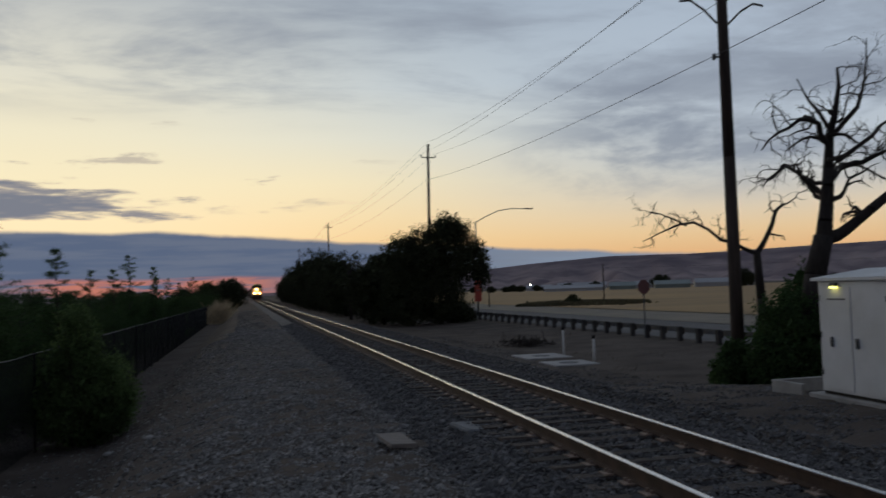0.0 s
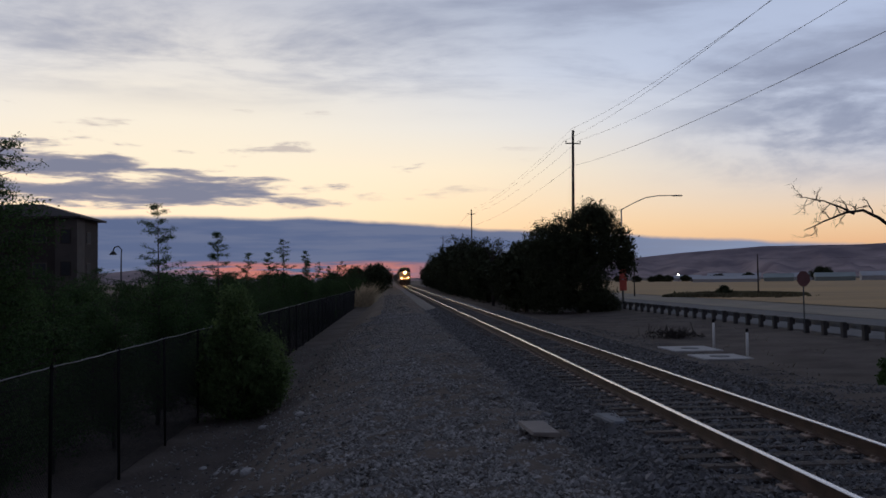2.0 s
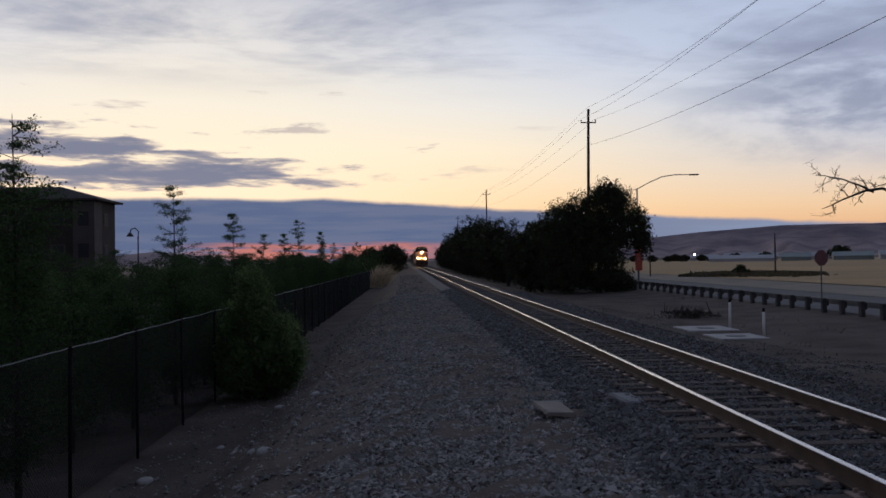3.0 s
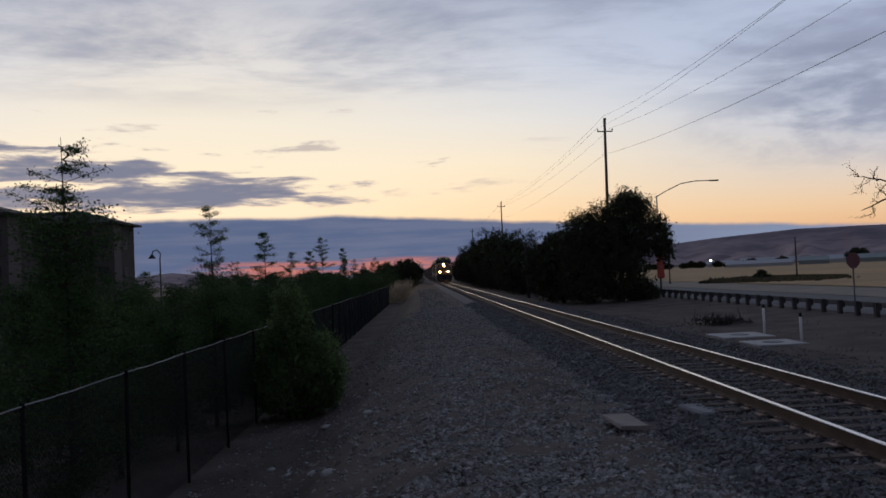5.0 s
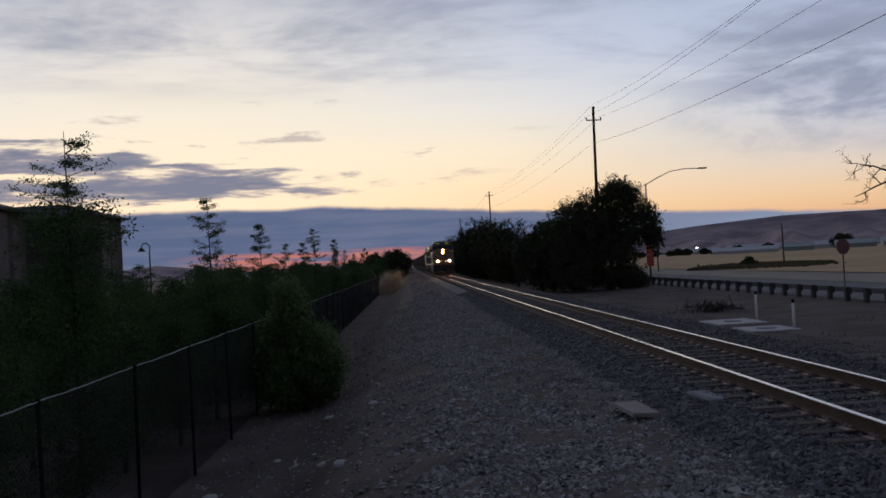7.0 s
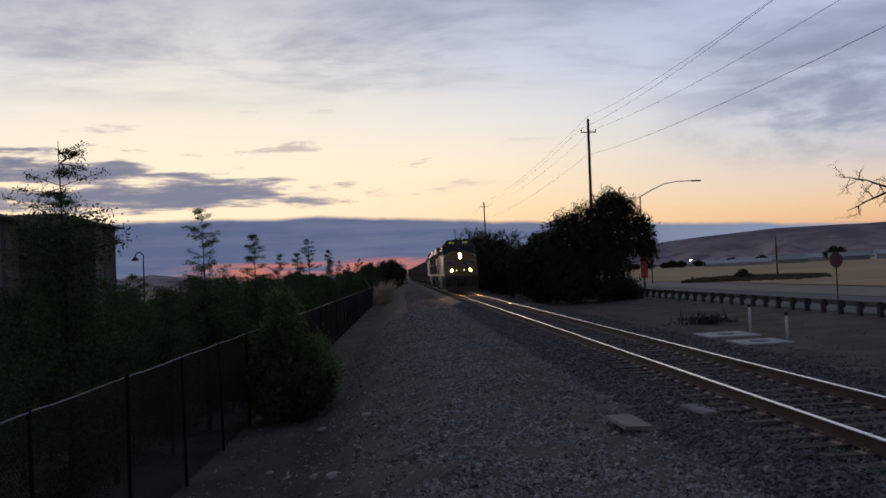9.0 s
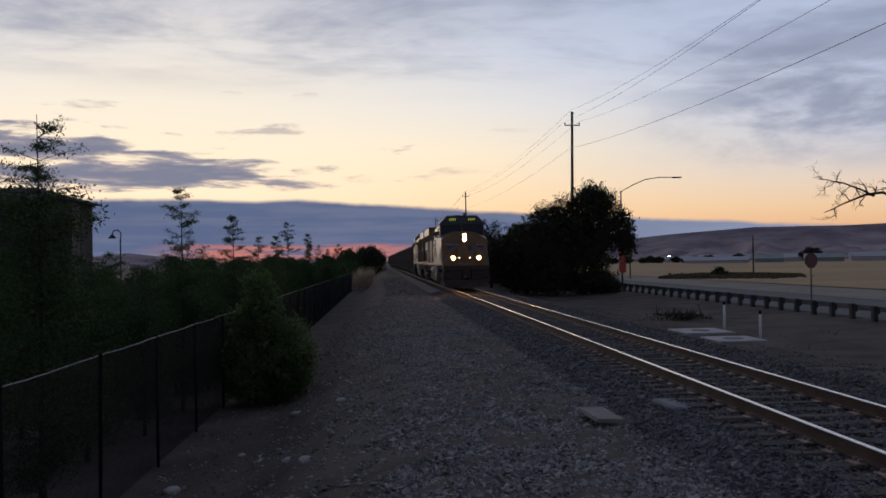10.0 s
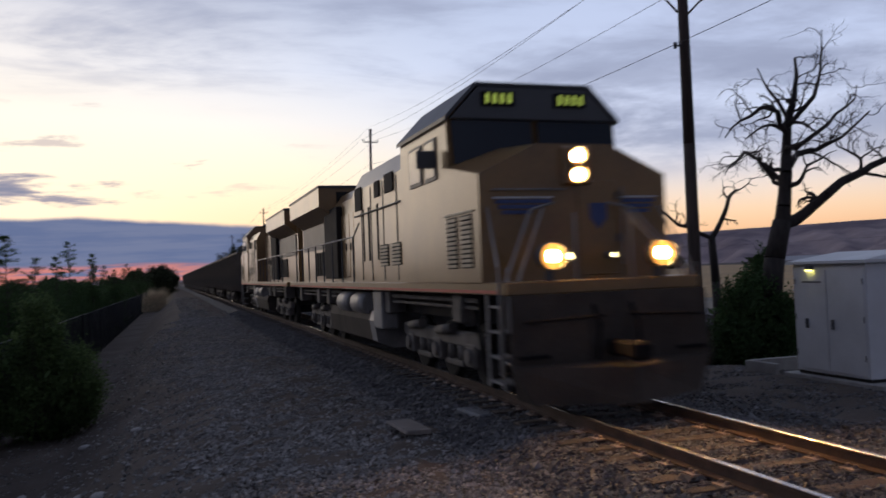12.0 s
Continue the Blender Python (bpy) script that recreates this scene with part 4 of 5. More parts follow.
def run(bm, ps, r, k=5):
    """A bent round bar through the given points, in one piece."""
    ps = [Vector(p) for p in ps]
    rings = []
    for i, p in enumerate(ps):
        d = (ps[min(i + 1, len(ps) - 1)] - ps[max(i - 1, 0)]).normalized()
        u = d.cross(Vector((0, 0, 1)))
        u = u.normalized() if u.length > 0.05 else d.orthogonal().normalized()
        w = u.cross(d)
        rings.append([bm.verts.new(p + r * (math.cos(6.2832 * j / k) * u + math.sin(6.2832 * j / k) * w)) for j in range(k)])
    for u, w in zip(rings, rings[1:]):
        for j in range(k):
            bm.faces.new((u[j], u[(j + 1) % k], w[(j + 1) % k], w[j]))
    bm.faces.new(rings[0]), bm.faces.new(rings[-1])
    return bm


def wire(a, b, sag, label, r=0.012):
    a, b = Vector(a), Vector(b)
    bm = run(B(), [a.lerp(b, i / 16) - Vector((0, 0, sag * 4 * (i / 16) * (1 - i / 16))) for i in range(17)], r)
    return tagged(part("overhead_wire", bm, WIRE), label, "wire", "overhead wires")


def build_poles():
    big = utility_pole(11.25, 25.1, -1.3, 13.5, 0.23, "thick dark wooden utility pole beside the bush")
    for s, z in ((-1, 12.7), (1, 12.7)):
        bm = B()
        pts = [(0, 0, z), (s * 0.5, 0, z + 0.35), (s * 1.0, 0, z + 0.45), (s * 1.45, 0, z + 0.55)]
        for p, q in zip(pts, pts[1:]):
            tube(bm, p, q, 0.05, 0.045, 6)
        part("bracket_arm", bm, WOOD, big, "curved bracket arm")
    bm = tube(B(), (-0.1, 0, 10.83), (-0.42, -0.05, 10.83), 0.035, 0.03, 6)
    tube(bm, (-0.42, -0.05, 10.72), (-0.42, -0.05, 10.92), 0.06, 0.06, 8)
    part("insulator", bm, GUARD, big, "grey side insulator")
    for s in (-1, 1):
        low = B()
        pts = [(s * 0.22, 0, 12.0), (s * 0.7, 0, 12.45), (s * 1.2, 0, 12.75), (s * 1.6, 0, 12.7)]
        for p, q in zip(pts, pts[1:]):
            tube(low, p, q, 0.04, 0.035, 6)
        part("brace", low, WOOD, big, "curved brace")
    p1 = utility_pole(15.2, 91.3, -1.4, 18.5, 0.19, "tall wooden utility pole with a short crossarm", 17.0, 0.85, 0.9)
    crossarm(p1, 19.55, 0.12, 0, (1,))
    p2 = utility_pole(13.6, 193, -1.4, 18.3, 0.19, "distant wooden utility pole above the trees", 17.2, 0.85)
    utility_pole(13.2, 300, -1.4, 18.0, 0.19, "distant wooden utility pole above the trees", 17.0, 0.85)
    B0 = [(10.3, 25.1, 12.95), (12.75, 25.1, 12.4), (11.25, 25.1, 13.5)]
    P1 = [(14.55, 91.3, 17.35), (16.15, 91.3, 17.35), (15.45, 91.3, 18.75)]
    P2 = [(12.8, 193, 17.5), (14.4, 193, 17.5), (13.6, 193, 18.3)]
    P3 = [(12.4, 300, 17.3), (14.0, 300, 17.3), (13.2, 300, 18.0)]
    PM = [(6.2, -45, 12.6), (8.8, -45, 12.6), (7.4, -45, 13.6)]
    for i in range(3):
        wire(B0[i], P1[i], 0.7, "thin dark overhead power wire", 0.011)
        wire(P1[i], P2[i], 1.2, "thin dark overhead power wire", 0.011)
        wire(P2[i], P3[i], 1.2, "thin dark overhead power wire", 0.011)
        wire(B0[i], PM[i], 0.8, "thin dark overhead power wire", 0.011)
    wire((10.83, 25.05, 9.55), (15.2, 91.1, 14.4), 0.5, "lower thin communication wire", 0.013)
    wire((15.2, 91.1, 14.4), (13.5, 193, 14.4), 1.0, "lower thin communication wire", 0.013)
    wire((10.83, 25.05, 9.55), (7.0, -45, 10.2), 0.8, "lower thin communication wire", 0.013)
    utility_pole(7.4, -45, -0.8, 13.6, 0.2, "wooden utility pole behind the viewpoint")
    utility_pole(52.8, 127.5, -1.4, 5.3, 0.13, "short dark pole at the field edge")
    utility_pole(34.8, 134, -1.4, 4.4, 0.11, "short dark pole at the field edge")
    utility_pole(118, 92, -1.4, 6.3, 0.13, "short dark pole at the field edge")
    wire((52.8, 127.5, 4.6), (118, 92, 5.6), 0.5, "thin wire along the field", 0.012)


# ---- road furniture ----
def build_street_lamp():
    lamp = thing("street_lamp", "tall galvanized street lamp with a long curved arm", "street lamp", pose(19.35, 86, -1.45))
    part("pole", tube(B(), (0, 0, -0.2), (0, 0, 10.6), 0.11, 0.075, 10), GALV, lamp)
    bm, pts = B(), [(0, 0, 10.5), (1.2, -0.1, 11.15), (2.6, -0.2, 11.75), (4.0, -0.25, 11.95), (5.6, -0.3, 11.95)]
    for a, b in zip(pts, pts[1:]):
        tube(bm, a, b, 0.05, 0.045, 8)
    part("arm", bm, GALV, lamp, "curved arm")
    part("luminaire", box(B(), 5.5, 6.5, -0.45, -0.15, 11.86, 12.0, 0.04), GUARD, lamp, "flat unlit lamp head")
    sign = thing("road_sign", "narrow red sign strapped to the lamp post", "sign", pose(19.35, 85.85, 0.75))
    part("panel", box(B(), -0.38, 0.38, -0.012, 0.012, -0.25, 0.9, 0.005), REDSIGN, sign)
    part("panel", box(B(), -0.38, 0.38, -0.012, 0.012, 0.98, 2.2, 0.005), REDSIGN, sign)
    part("strap", box(B(), -0.12, 0.12, 0.012, 0.05, 0.85, 1.0), GALV, sign)


def build_guardrail():
    rail = thing("guardrail", "weathered steel guardrail on timber posts along the road", "guardrail")
    X, z0 = 18.2, -1.32
    prof = [(0.0, 0.74), (-0.07, 0.72), (-0.07, 0.66), (0.0, 0.61), (-0.0, 0.59), (-0.07, 0.54), (-0.07, 0.48), (0.0, 0.46), (0.01, 0.46), (0.01, 0.74)]
    for i in range(26):
        y = 26 + 3.81 * i
        part("beam", prism(B(), [(X + 0.36 - x, z0 + z + cz(y) * 0.4) for x, z in prof], y, y + 3.80), GUARD, rail)
    pm = finish("post", box(B(), -0.11, 0.11, -0.13, 0.13, -0.4, 0.78, 0.012), GUARD_POST)
    bl = finish("block", box(B(), 0.11, 0.25, -0.075, 0.075, 0.36, 0.70, 0.01), GUARD_POST)
    rng = np.random.default_rng(4)
    for i in range(53):
        y = 26.1 + 1.905 * i
        p = part("post", pm, None, rail, "square timber post")
        p.matrix_basis = pose(X, y, z0 + cz(y) * 0.4 + rng.normal(0, 0.01), rng.normal(0, 1), rng.normal(0, 1), 0)
        part("block", bl, None, p)


def build_road_sign():
    s = thing("stop_sign", "octagonal sign on a thin steel post, dull red", "sign", pose(18.0, 45, -1.3, 0, 0, 12))
    part("post", box(B(), -0.03, 0.03, -0.02, 0.02, -0.3, 3.3), GUARD, s)
    bm = B()
    a = [bm.verts.new((0.42 * math.cos(math.pi / 8 + i * math.pi / 4) / 0.924, y, 3.0 + 0.42 * math.sin(math.pi / 8 + i * math.pi / 4) / 0.924)) for y in (-0.035, -0.03) for i in range(8)]
    bm.faces.new(a[:8]), bm.faces.new(a[8:])
    for i in range(8):
        bm.faces.new((a[i], a[(i + 1) % 8], a[8 + (i + 1) % 8], a[8 + i]))
    part("panel", bm, REDBACK, s)


def build_trackside():
    rng = np.random.default_rng(15)
    # white manhole slabs with marker posts
    for x0, x1, y0, y1 in ((8.25, 10.6, 38.1, 40.7), (8.2, 10.3, 34.2, 36.4)):
        slab = thing("vault_slab", "pale concrete utility vault slab set in the dirt", "slab", group="utility vault slabs")
        part("slab", box(B(), x0, x1, y0, y1, -1.8, -1.54, 0.03), PALE, slab)
        xm, ym = (x0 + x1) / 2, (y0 + y1) / 2
        bm = tube(B(), (xm, ym, -1.56), (xm, ym, -1.52), 0.42, 0.42, 20)
        part("cover", bm, GUARD, slab, "round dark steel cover")
    for x, y, z0, z1 in ((10.73, 39.66, -1.63, -0.18), (10.57, 35.5, -1.64, -0.38)):
        mk = thing("marker_post", "white plastic marker post with a black cap", "post", pose(x, y, z0), "white marker posts")
        part("tube", tube(B(), (0, 0, -0.2), (0, 0, z1 - z0 - 0.16), 0.055, 0.055, 10), WHITEPIPE, mk)
        part("cap", tube(B(), (0, 0, z1 - z0 - 0.16), (0, 0, z1 - z0), 0.062, 0.055, 10), BLACKCAP, mk, "black cap")
    # tilted board on the gravel
    board = thing("concrete_paver", "weathered grey concrete paver lying tilted on gravel", "paver", pose(-2.63, 12.5, -0.30, 4, 3, 8))
    bm = box(B(), -0.20, 0.20, -0.38, 0.38, 0.0, 0.055, 0.012)
    for v in bm.verts:
        v.co += Vector(rng.normal(0, 0.006, 3))
    part("slab", bm, BOARD, board)
    pad = thing("pale_slab", "pale bluish flat concrete slab at the tie ends", "slab", pose(-1.30, 12.85, -0.30, 0, 2, 8))
    part("slab", box(B(), -0.30, 0.30, -0.42, 0.42, 0.0, 0.105, 0.03), BLUESLAB, pad)
    # stones that can be told apart
    for x, y, r in ((-8.7, 18.0, 0.10), (-9.5, 15.6, 0.15), (-8.1, 16.5, 0.10), (-7.3, 14.3, 0.12), (-6.9, 13.1, 0.14), (-9.1, 28.0, 0.12), (-8.2, 26.5, 0.13), (-6.6, 17.2, 0.12), (-7.8, 20.3, 0.14)):
        rock = thing("rock", "pale rough rock lying on the dirt", "rock", pose(x, y, ground_z(x, y), 0, 0, x * 50), "loose rocks")
        bm = B()
        bmesh.ops.create_icosphere(bm, subdivisions=2, radius=r)
        for v in bm.verts:
            v.co = v.co * (1 + 0.3 * noise.noise(v.co * 6 / (r * 8) + Vector((x, y, 0))))
            v.co.z *= 0.55
        part("stone", bm, PALE if x == -8.7 else STONE, rock)
    # brush heap
    heap = thing("brush_heap", "dark heap of dead brush on the dirt", "brush", pose(11.0, 46.5, -1.55))
    bm = B()
    for _ in range(260):
        a = Vector((rng.normal(0, 0.75), rng.normal(0, 0.5), rng.uniform(0, 0.35)))
        tube(bm, a, a + Vector(rng.normal(0, 0.22, 3)) + Vector((0, 0, 0.04)), 0.03, 0.012, 4, False)
    tagged(part("brushwood", bm, DEADWOOD, heap), kind="stuff")
    # dry weeds on the right bank
    vs, fs = [], []
    for i in range(2600):
        x, y = rng.uniform(3.5, 17.5), rng.uniform(18, 70)
        if noise.noise(Vector((x * 0.4, y * 0.15, 9))) < 0.12:
            continue
        z, h = ground_z(x, y), rng.uniform(0.03, 0.10)
        n = len(vs)
        vs += [(x - 0.03, y, z - 0.02), (x + 0.03, y, z - 0.02), (x + rng.normal(0, 0.08), y + rng.normal(0, 0.08), z + h)]
        fs.append((n, n + 1, n + 2))
    tagged(part("dry_weeds", np_mesh("dry_weeds", np.array(vs), np.array(fs), VERGE)), "short dry weeds on the bank", "weeds", kind="stuff")


def build_cabinet():
    c = thing("signal_cabinet", "white steel railway signal cabinet with a lit lamp over its doors", "cabinet", pose(6.86, 15.32, -0.47, 0, 0, -2))
    # local: x into the box, -y along the door face
    part("body", box(B(), 0, 2.2, -2.05, 0, 0.06, 2.32, 0.015), WHITEPAINT, c)
    part("plinth", box(B(), 0.03, 2.17, -2.02, -0.03, 0.0, 0.06), GRIME, c, "dark plinth")
    bm = B()
    v = [bm.verts.new(p) for p in ((-0.1, 0.1, 2.32), (2.3, 0.1, 2.32), (2.3, -2.15, 2.32), (-0.1, -2.15, 2.32), (-0.1, 0.1, 2.38), (2.3, 0.1, 2.38), (2.3, -2.15, 2.38), (-0.1, -2.15, 2.38), (1.1, -0.1, 2.56), (1.1, -1.95, 2.56))]
    for f in ((0, 1, 2, 3), (0, 1, 5, 4), (1, 2, 6, 5), (2, 3, 7, 6), (3, 0, 4, 7), (4, 5, 8), (6, 7, 9), (5, 6, 9, 8), (7, 4, 8, 9)):
        bm.faces.new([v[i] for i in f])
    part("roof", bm, WHITEPAINT, c, "low pitched roof with overhang")
    for y0, y1, hy in ((-0.98, -0.06, -0.42), (-1.99, -1.02, -1.16)):
        d = part("door", box(B(), -0.02, 0.0, y0, y1, 0.12, 2.2, 0.006), WHITEPAINT, c)
        part("handle", box(B(), -0.07, -0.02, hy - 0.03, hy + 0.03, 0.98, 1.18, 0.008), GUARD, d, "grey latch handle")
        for z in (0.4, 1.15, 1.9):
            part("hinge", box(B(), -0.032, -0.02, y0 + 0.005 if hy < -1 else y1 - 0.025, y0 + 0.025 if hy < -1 else y1 - 0.005, z, z + 0.12), GUARD, d)
    part("vent", box(B(), -0.03, -0.02, -0.85, -0.3, 1.93, 1.96), GUARD, c, "dark vent slot")
    lamp = part("lamp", box(B(), -0.10, -0.02, -0.66, -0.48, 2.20, 2.28, 0.01), GUARD, c, "small lamp housing")
    part("lens", box(B(), -0.11, -0.04, -0.64, -0.50, 2.175, 2.20), CABLIT, lamp, "lit yellow-white lens")
    base = thing("concrete_pad", "grey concrete pad under the signal cabinet", "slab")
    part("slab", box(B(), 6.72, 9.5, 12.9, 15.6, -0.75, -0.475, 0.02), CONCRETE, base)
    curb = thing("concrete_trough", "low pale concrete trough beside the cabinet", "trough")
    bm = box(B(), 6.75, 6.85, 15.85, 16.9, -0.8, -0.34, 0.01)
    box(bm, 6.86, 8.2, 16.78, 16.9, -0.8, -0.34, 0.01)
    part("wall", bm, CONCRETE, curb)


# ---- far buildings ----
def apartment(x, y, w, d, h, rot, label):
    a = thing("apartment_building", label, "building", pose(x, y, -2.2, 0, 0, rot), "apartment buildings")
    part("wall", box(B(), -w, 0, 0, d, 0, h), STUCCO, a)
    part("corner_bay", box(B(), -2.6, 0.25, -0.25, 2.5, 0, h - 0.1), STUCCO_PALE, a, "pale stucco corner bay")
    bm = B()
    e = 0.9
    v = [bm.verts.new(p) for p in ((-w - e, -e, h), (e, -e, h), (e, d + e, h), (-w - e, d + e, h), (-w - e, -e, h + 0.25), (e, -e, h + 0.25), (e, d + e, h + 0.25), (-w - e, d + e, h + 0.25), (-w + 4, d / 2, h + 2.3), (-6, d / 2, h + 2.3))]
    for f in ((0, 1, 2, 3), (0, 1, 5, 4), (1, 2, 6, 5), (2, 3, 7, 6), (3, 0, 4, 7), (4, 5, 9, 8), (6, 7, 8, 9), (5, 6, 9), (7, 4, 8)):
        bm.faces.new([v[i] for i in f])
    part("roof", bm, ROOF, a, "low hipped tile roof")
    st = h / 3
    for k in range(3):
        for px in np.arange(-w + 2.5, -3.5, 4.2):
            win = part("window", box(B(), px - 0.95, px + 0.95, -0.06, 0.02, k * st + 1.0, k * st + 2.7), STUCCO_PALE, a, "pale trimmed window")
            part("pane", box(B(), px - 0.8, px + 0.8, -0.09, -0.05, k * st + 1.12, k * st + 2.58), DULLPANE, win)
        win = part("window", box(B(), -1.9, -0.5, -0.31, -0.2, k * st + 0.9, k * st + 2.8), STUCCO, a)
        part("pane", box(B(), -1.75, -0.65, -0.34, -0.3, k * st + 1.0, k * st + 2.7), DULLPANE, win)
        for py in np.arange(4.5, d - 1, 4.5):
            win = part("window", box(B(), -0.02, 0.06, py - 0.8, py + 0.8, k * st + 1.0, k * st + 2.7), STUCCO_PALE, a)
            part("pane", box(B(), 0.05, 0.09, py - 0.65, py + 0.65, k * st + 1.12, k * st + 2.58), DULLPANE, win)
    return a


def build_far():
    apartment(-47.2, 113, 24, 8.2, 12.9, 0, "brown three-storey apartment building behind the trees")
    apartment(-48.4, 87, 20, 7.0, 12.2, 0, "brown three-storey apartment building nearer the road")
    for i, (x, y, w, h, mat) in enumerate(((171.6, 430, 33, 2.5, SHED), (225, 545, 34, 3.6, SHED), (258, 500, 26, 3.4, SHED), (198, 560, 18, 3.0, SHED), (285, 455, 40, 3.6, SHED), (206, 440, 15, 4.0, GREENHOUSE),
                                           (238, 440, 20, 4.2, GREENHOUSE), (352, 395, 40, 3.5, SHED), (395, 330, 44, 4.0, SHED))):
        s = thing("farm_shed", "far low white farm shed" if mat is SHED else "far grey-green greenhouse roof", "shed", pose(x, y, -1.6, 0, 0, -25), "farm sheds beyond the field")
        h *= 1.5 if mat is SHED else 1.15
        part("wall", box(B(), -w / 2, w / 2, 0, 12, 0, h * 0.5), mat, s)
        bm, e = B(), 0.4
        v = [bm.verts.new(p) for p in ((-w / 2 - e, -e, h * 0.5), (w / 2 + e, -e, h * 0.5), (w / 2 + e, 12 + e, h * 0.5), (-w / 2 - e, 12 + e, h * 0.5), (-w / 2 - e, 6, h), (w / 2 + e, 6, h))]
        for f in ((0, 1, 2, 3), (0, 1, 5, 4), (2, 3, 4, 5), (0, 4, 3), (1, 2, 5)):
            bm.faces.new([v[i] for i in f])
        part("roof", bm, mat, s)
    pl = thing("park_lamp", "dark hooked park lamp post, unlit, behind the young trees", "lamp", pose(-28.9, 75, -2.2))
    part("pole", tube(B(), (0, 0, -0.2), (0, 0, 6.6), 0.09, 0.06, 8), GUARD_POST, pl)
    bm, pts = B(), [(0, 0, 6.6), (0.05, 0, 7.1), (-0.25, 0, 7.4), (-0.6, 0, 7.3), (-0.7, 0, 7.0)]
    for a, b in zip(pts, pts[1:]):
        tube(bm, a, b, 0.05, 0.05, 6)
    part("arm", bm, GUARD_POST, pl, "hooked arm")
    part("shade", tube(B(), (-0.7, 0, 6.65), (-0.7, 0, 7.0), 0.34, 0.1, 12), GUARD_POST, pl, "dark bell shade")
    yl = thing("yard_lamp", "lit white yard lamp far across the field", "lamp", pose(178, 520, -1.6))
    part("pole", tube(B(), (0, 0, 0), (0, 0, 4.3), 0.12, 0.1, 8), GUARD, yl)
    part("lens", tube(B(), (0, 0, 4.3), (0, 0, 5.1), 0.7, 0.5, 10), FARLIT, yl, "lit white lamp")


build_fence()
build_poles()
build_street_lamp()
build_guardrail()
build_road_sign()
build_trackside()
build_cabinet()
build_far()


# ---- the train ----
def wheelset(parent, y, r=0.53):
    bm = tube(B(), (-0.80, 0, 0), (0.80, 0, 0), 0.09, 0.09, 10)
    for s in (-1, 1):
        tube(bm, (s * 0.70, 0, 0), (s * 0.83, 0, 0), r, r, 28)
        tube(bm, (s * 0.66, 0, 0), (s * 0.70, 0, 0), r + 0.025, r + 0.025, 28)
        tube(bm, (s * 0.83, 0, 0), (s * 0.87, 0, 0), 0.16, 0.14, 12)
    ob = part("wheelset", bm, GRIME, parent, "steel wheels on an axle")
    ob.matrix_basis = pose(0, y, r)
    return ob


def truck(parent, y0, axles, gap):
    """A bogie: side frames with axle boxes and springs, and its wheelsets."""
    t = part("truck_frame", box(B(), -0.75, 0.75, y0 - 0.25, y0 + (axles - 1) * gap + 0.25, 0.45, 0.75), GRIME, parent)
    for s in (-1, 1):
        bm = B()
        x0, x1 = (0.92, 1.10) if s > 0 else (-1.10, -0.92)
        box(bm, x0, x1, y0 - 0.55, y0 + (axles - 1) * gap + 0.55, 0.66, 0.92, 0.03)
        for i in range(axles):
            y = y0 + i * gap
            box(bm, x0 - 0.03, x1 + 0.03, y - 0.24, y + 0.24, 0.34, 0.74, 0.03)
            tube(bm, (s * 1.10, y, 0.53), (s * 1.19, y, 0.53), 0.15, 0.13, 12)
            if i + 1 < axles:
                for k in (0.36, 0.64):
                    tube(bm, (s * 1.0, y + gap * k, 0.40), (s * 1.0, y + gap * k, 0.70), 0.10, 0.10, 10)
                box(bm, x0, x1, y + gap * 0.25, y + gap * 0.75, 0.30, 0.40, 0.02)
                tube(bm, (s * 1.16, y + gap * 0.4, 0.98), (s * 1.16, y + gap * 0.85, 0.90), 0.09, 0.09, 10)
        part("side_frame", bm, TRUCK, t, "dusty cast side frame")
    return [wheelset(t, y0 + i * gap) for i in range(axles)]


def lamp_disc(parent, x, y, z, r, mat, label, wide=1.6, depth=0.045):
    """A lamp in a round hooded cup that opens forward; the hood is added to cut side spill."""
    bm, n = B(), 24
    prof = [(r * wide, y + 0.16), (r * wide, y - depth), (r * (wide - 0.1), y - depth), (r * (wide - 0.15), y + 0.02)]
    rings = [[bm.verts.new((x + q * math.cos(6.2832 * i / n), yy, z + q * math.sin(6.2832 * i / n))) for i in range(n)] for q, yy in prof]
    for u, w in zip(rings, rings[1:]):
        for i in range(n):
            bm.faces.new((u[i], u[(i + 1) % n], w[(i + 1) % n], w[i]))
    bm.faces.new(rings[0]), bm.faces.new(rings[-1])
    h = part("headlight", bm, GREYPAINT, parent, label)
    if mat is LAMPLIT:
        # flat disc behind the lens, painting the lamp's halo in amber emission
        part("halo_disc", tube(B(), (x, y - 0.002, z), (x, y + 0.012, z), r * (wide - 0.18), r * (wide - 0.18), 24), LAMP_HALO, h, "amber glowing disc that stands in for the halo round the lamp")
    part("lens", tube(B(), (x, y - 0.02, z), (x, y - 0.006, z), r * 0.9, r, 20), mat, h, "bright warm white lens")


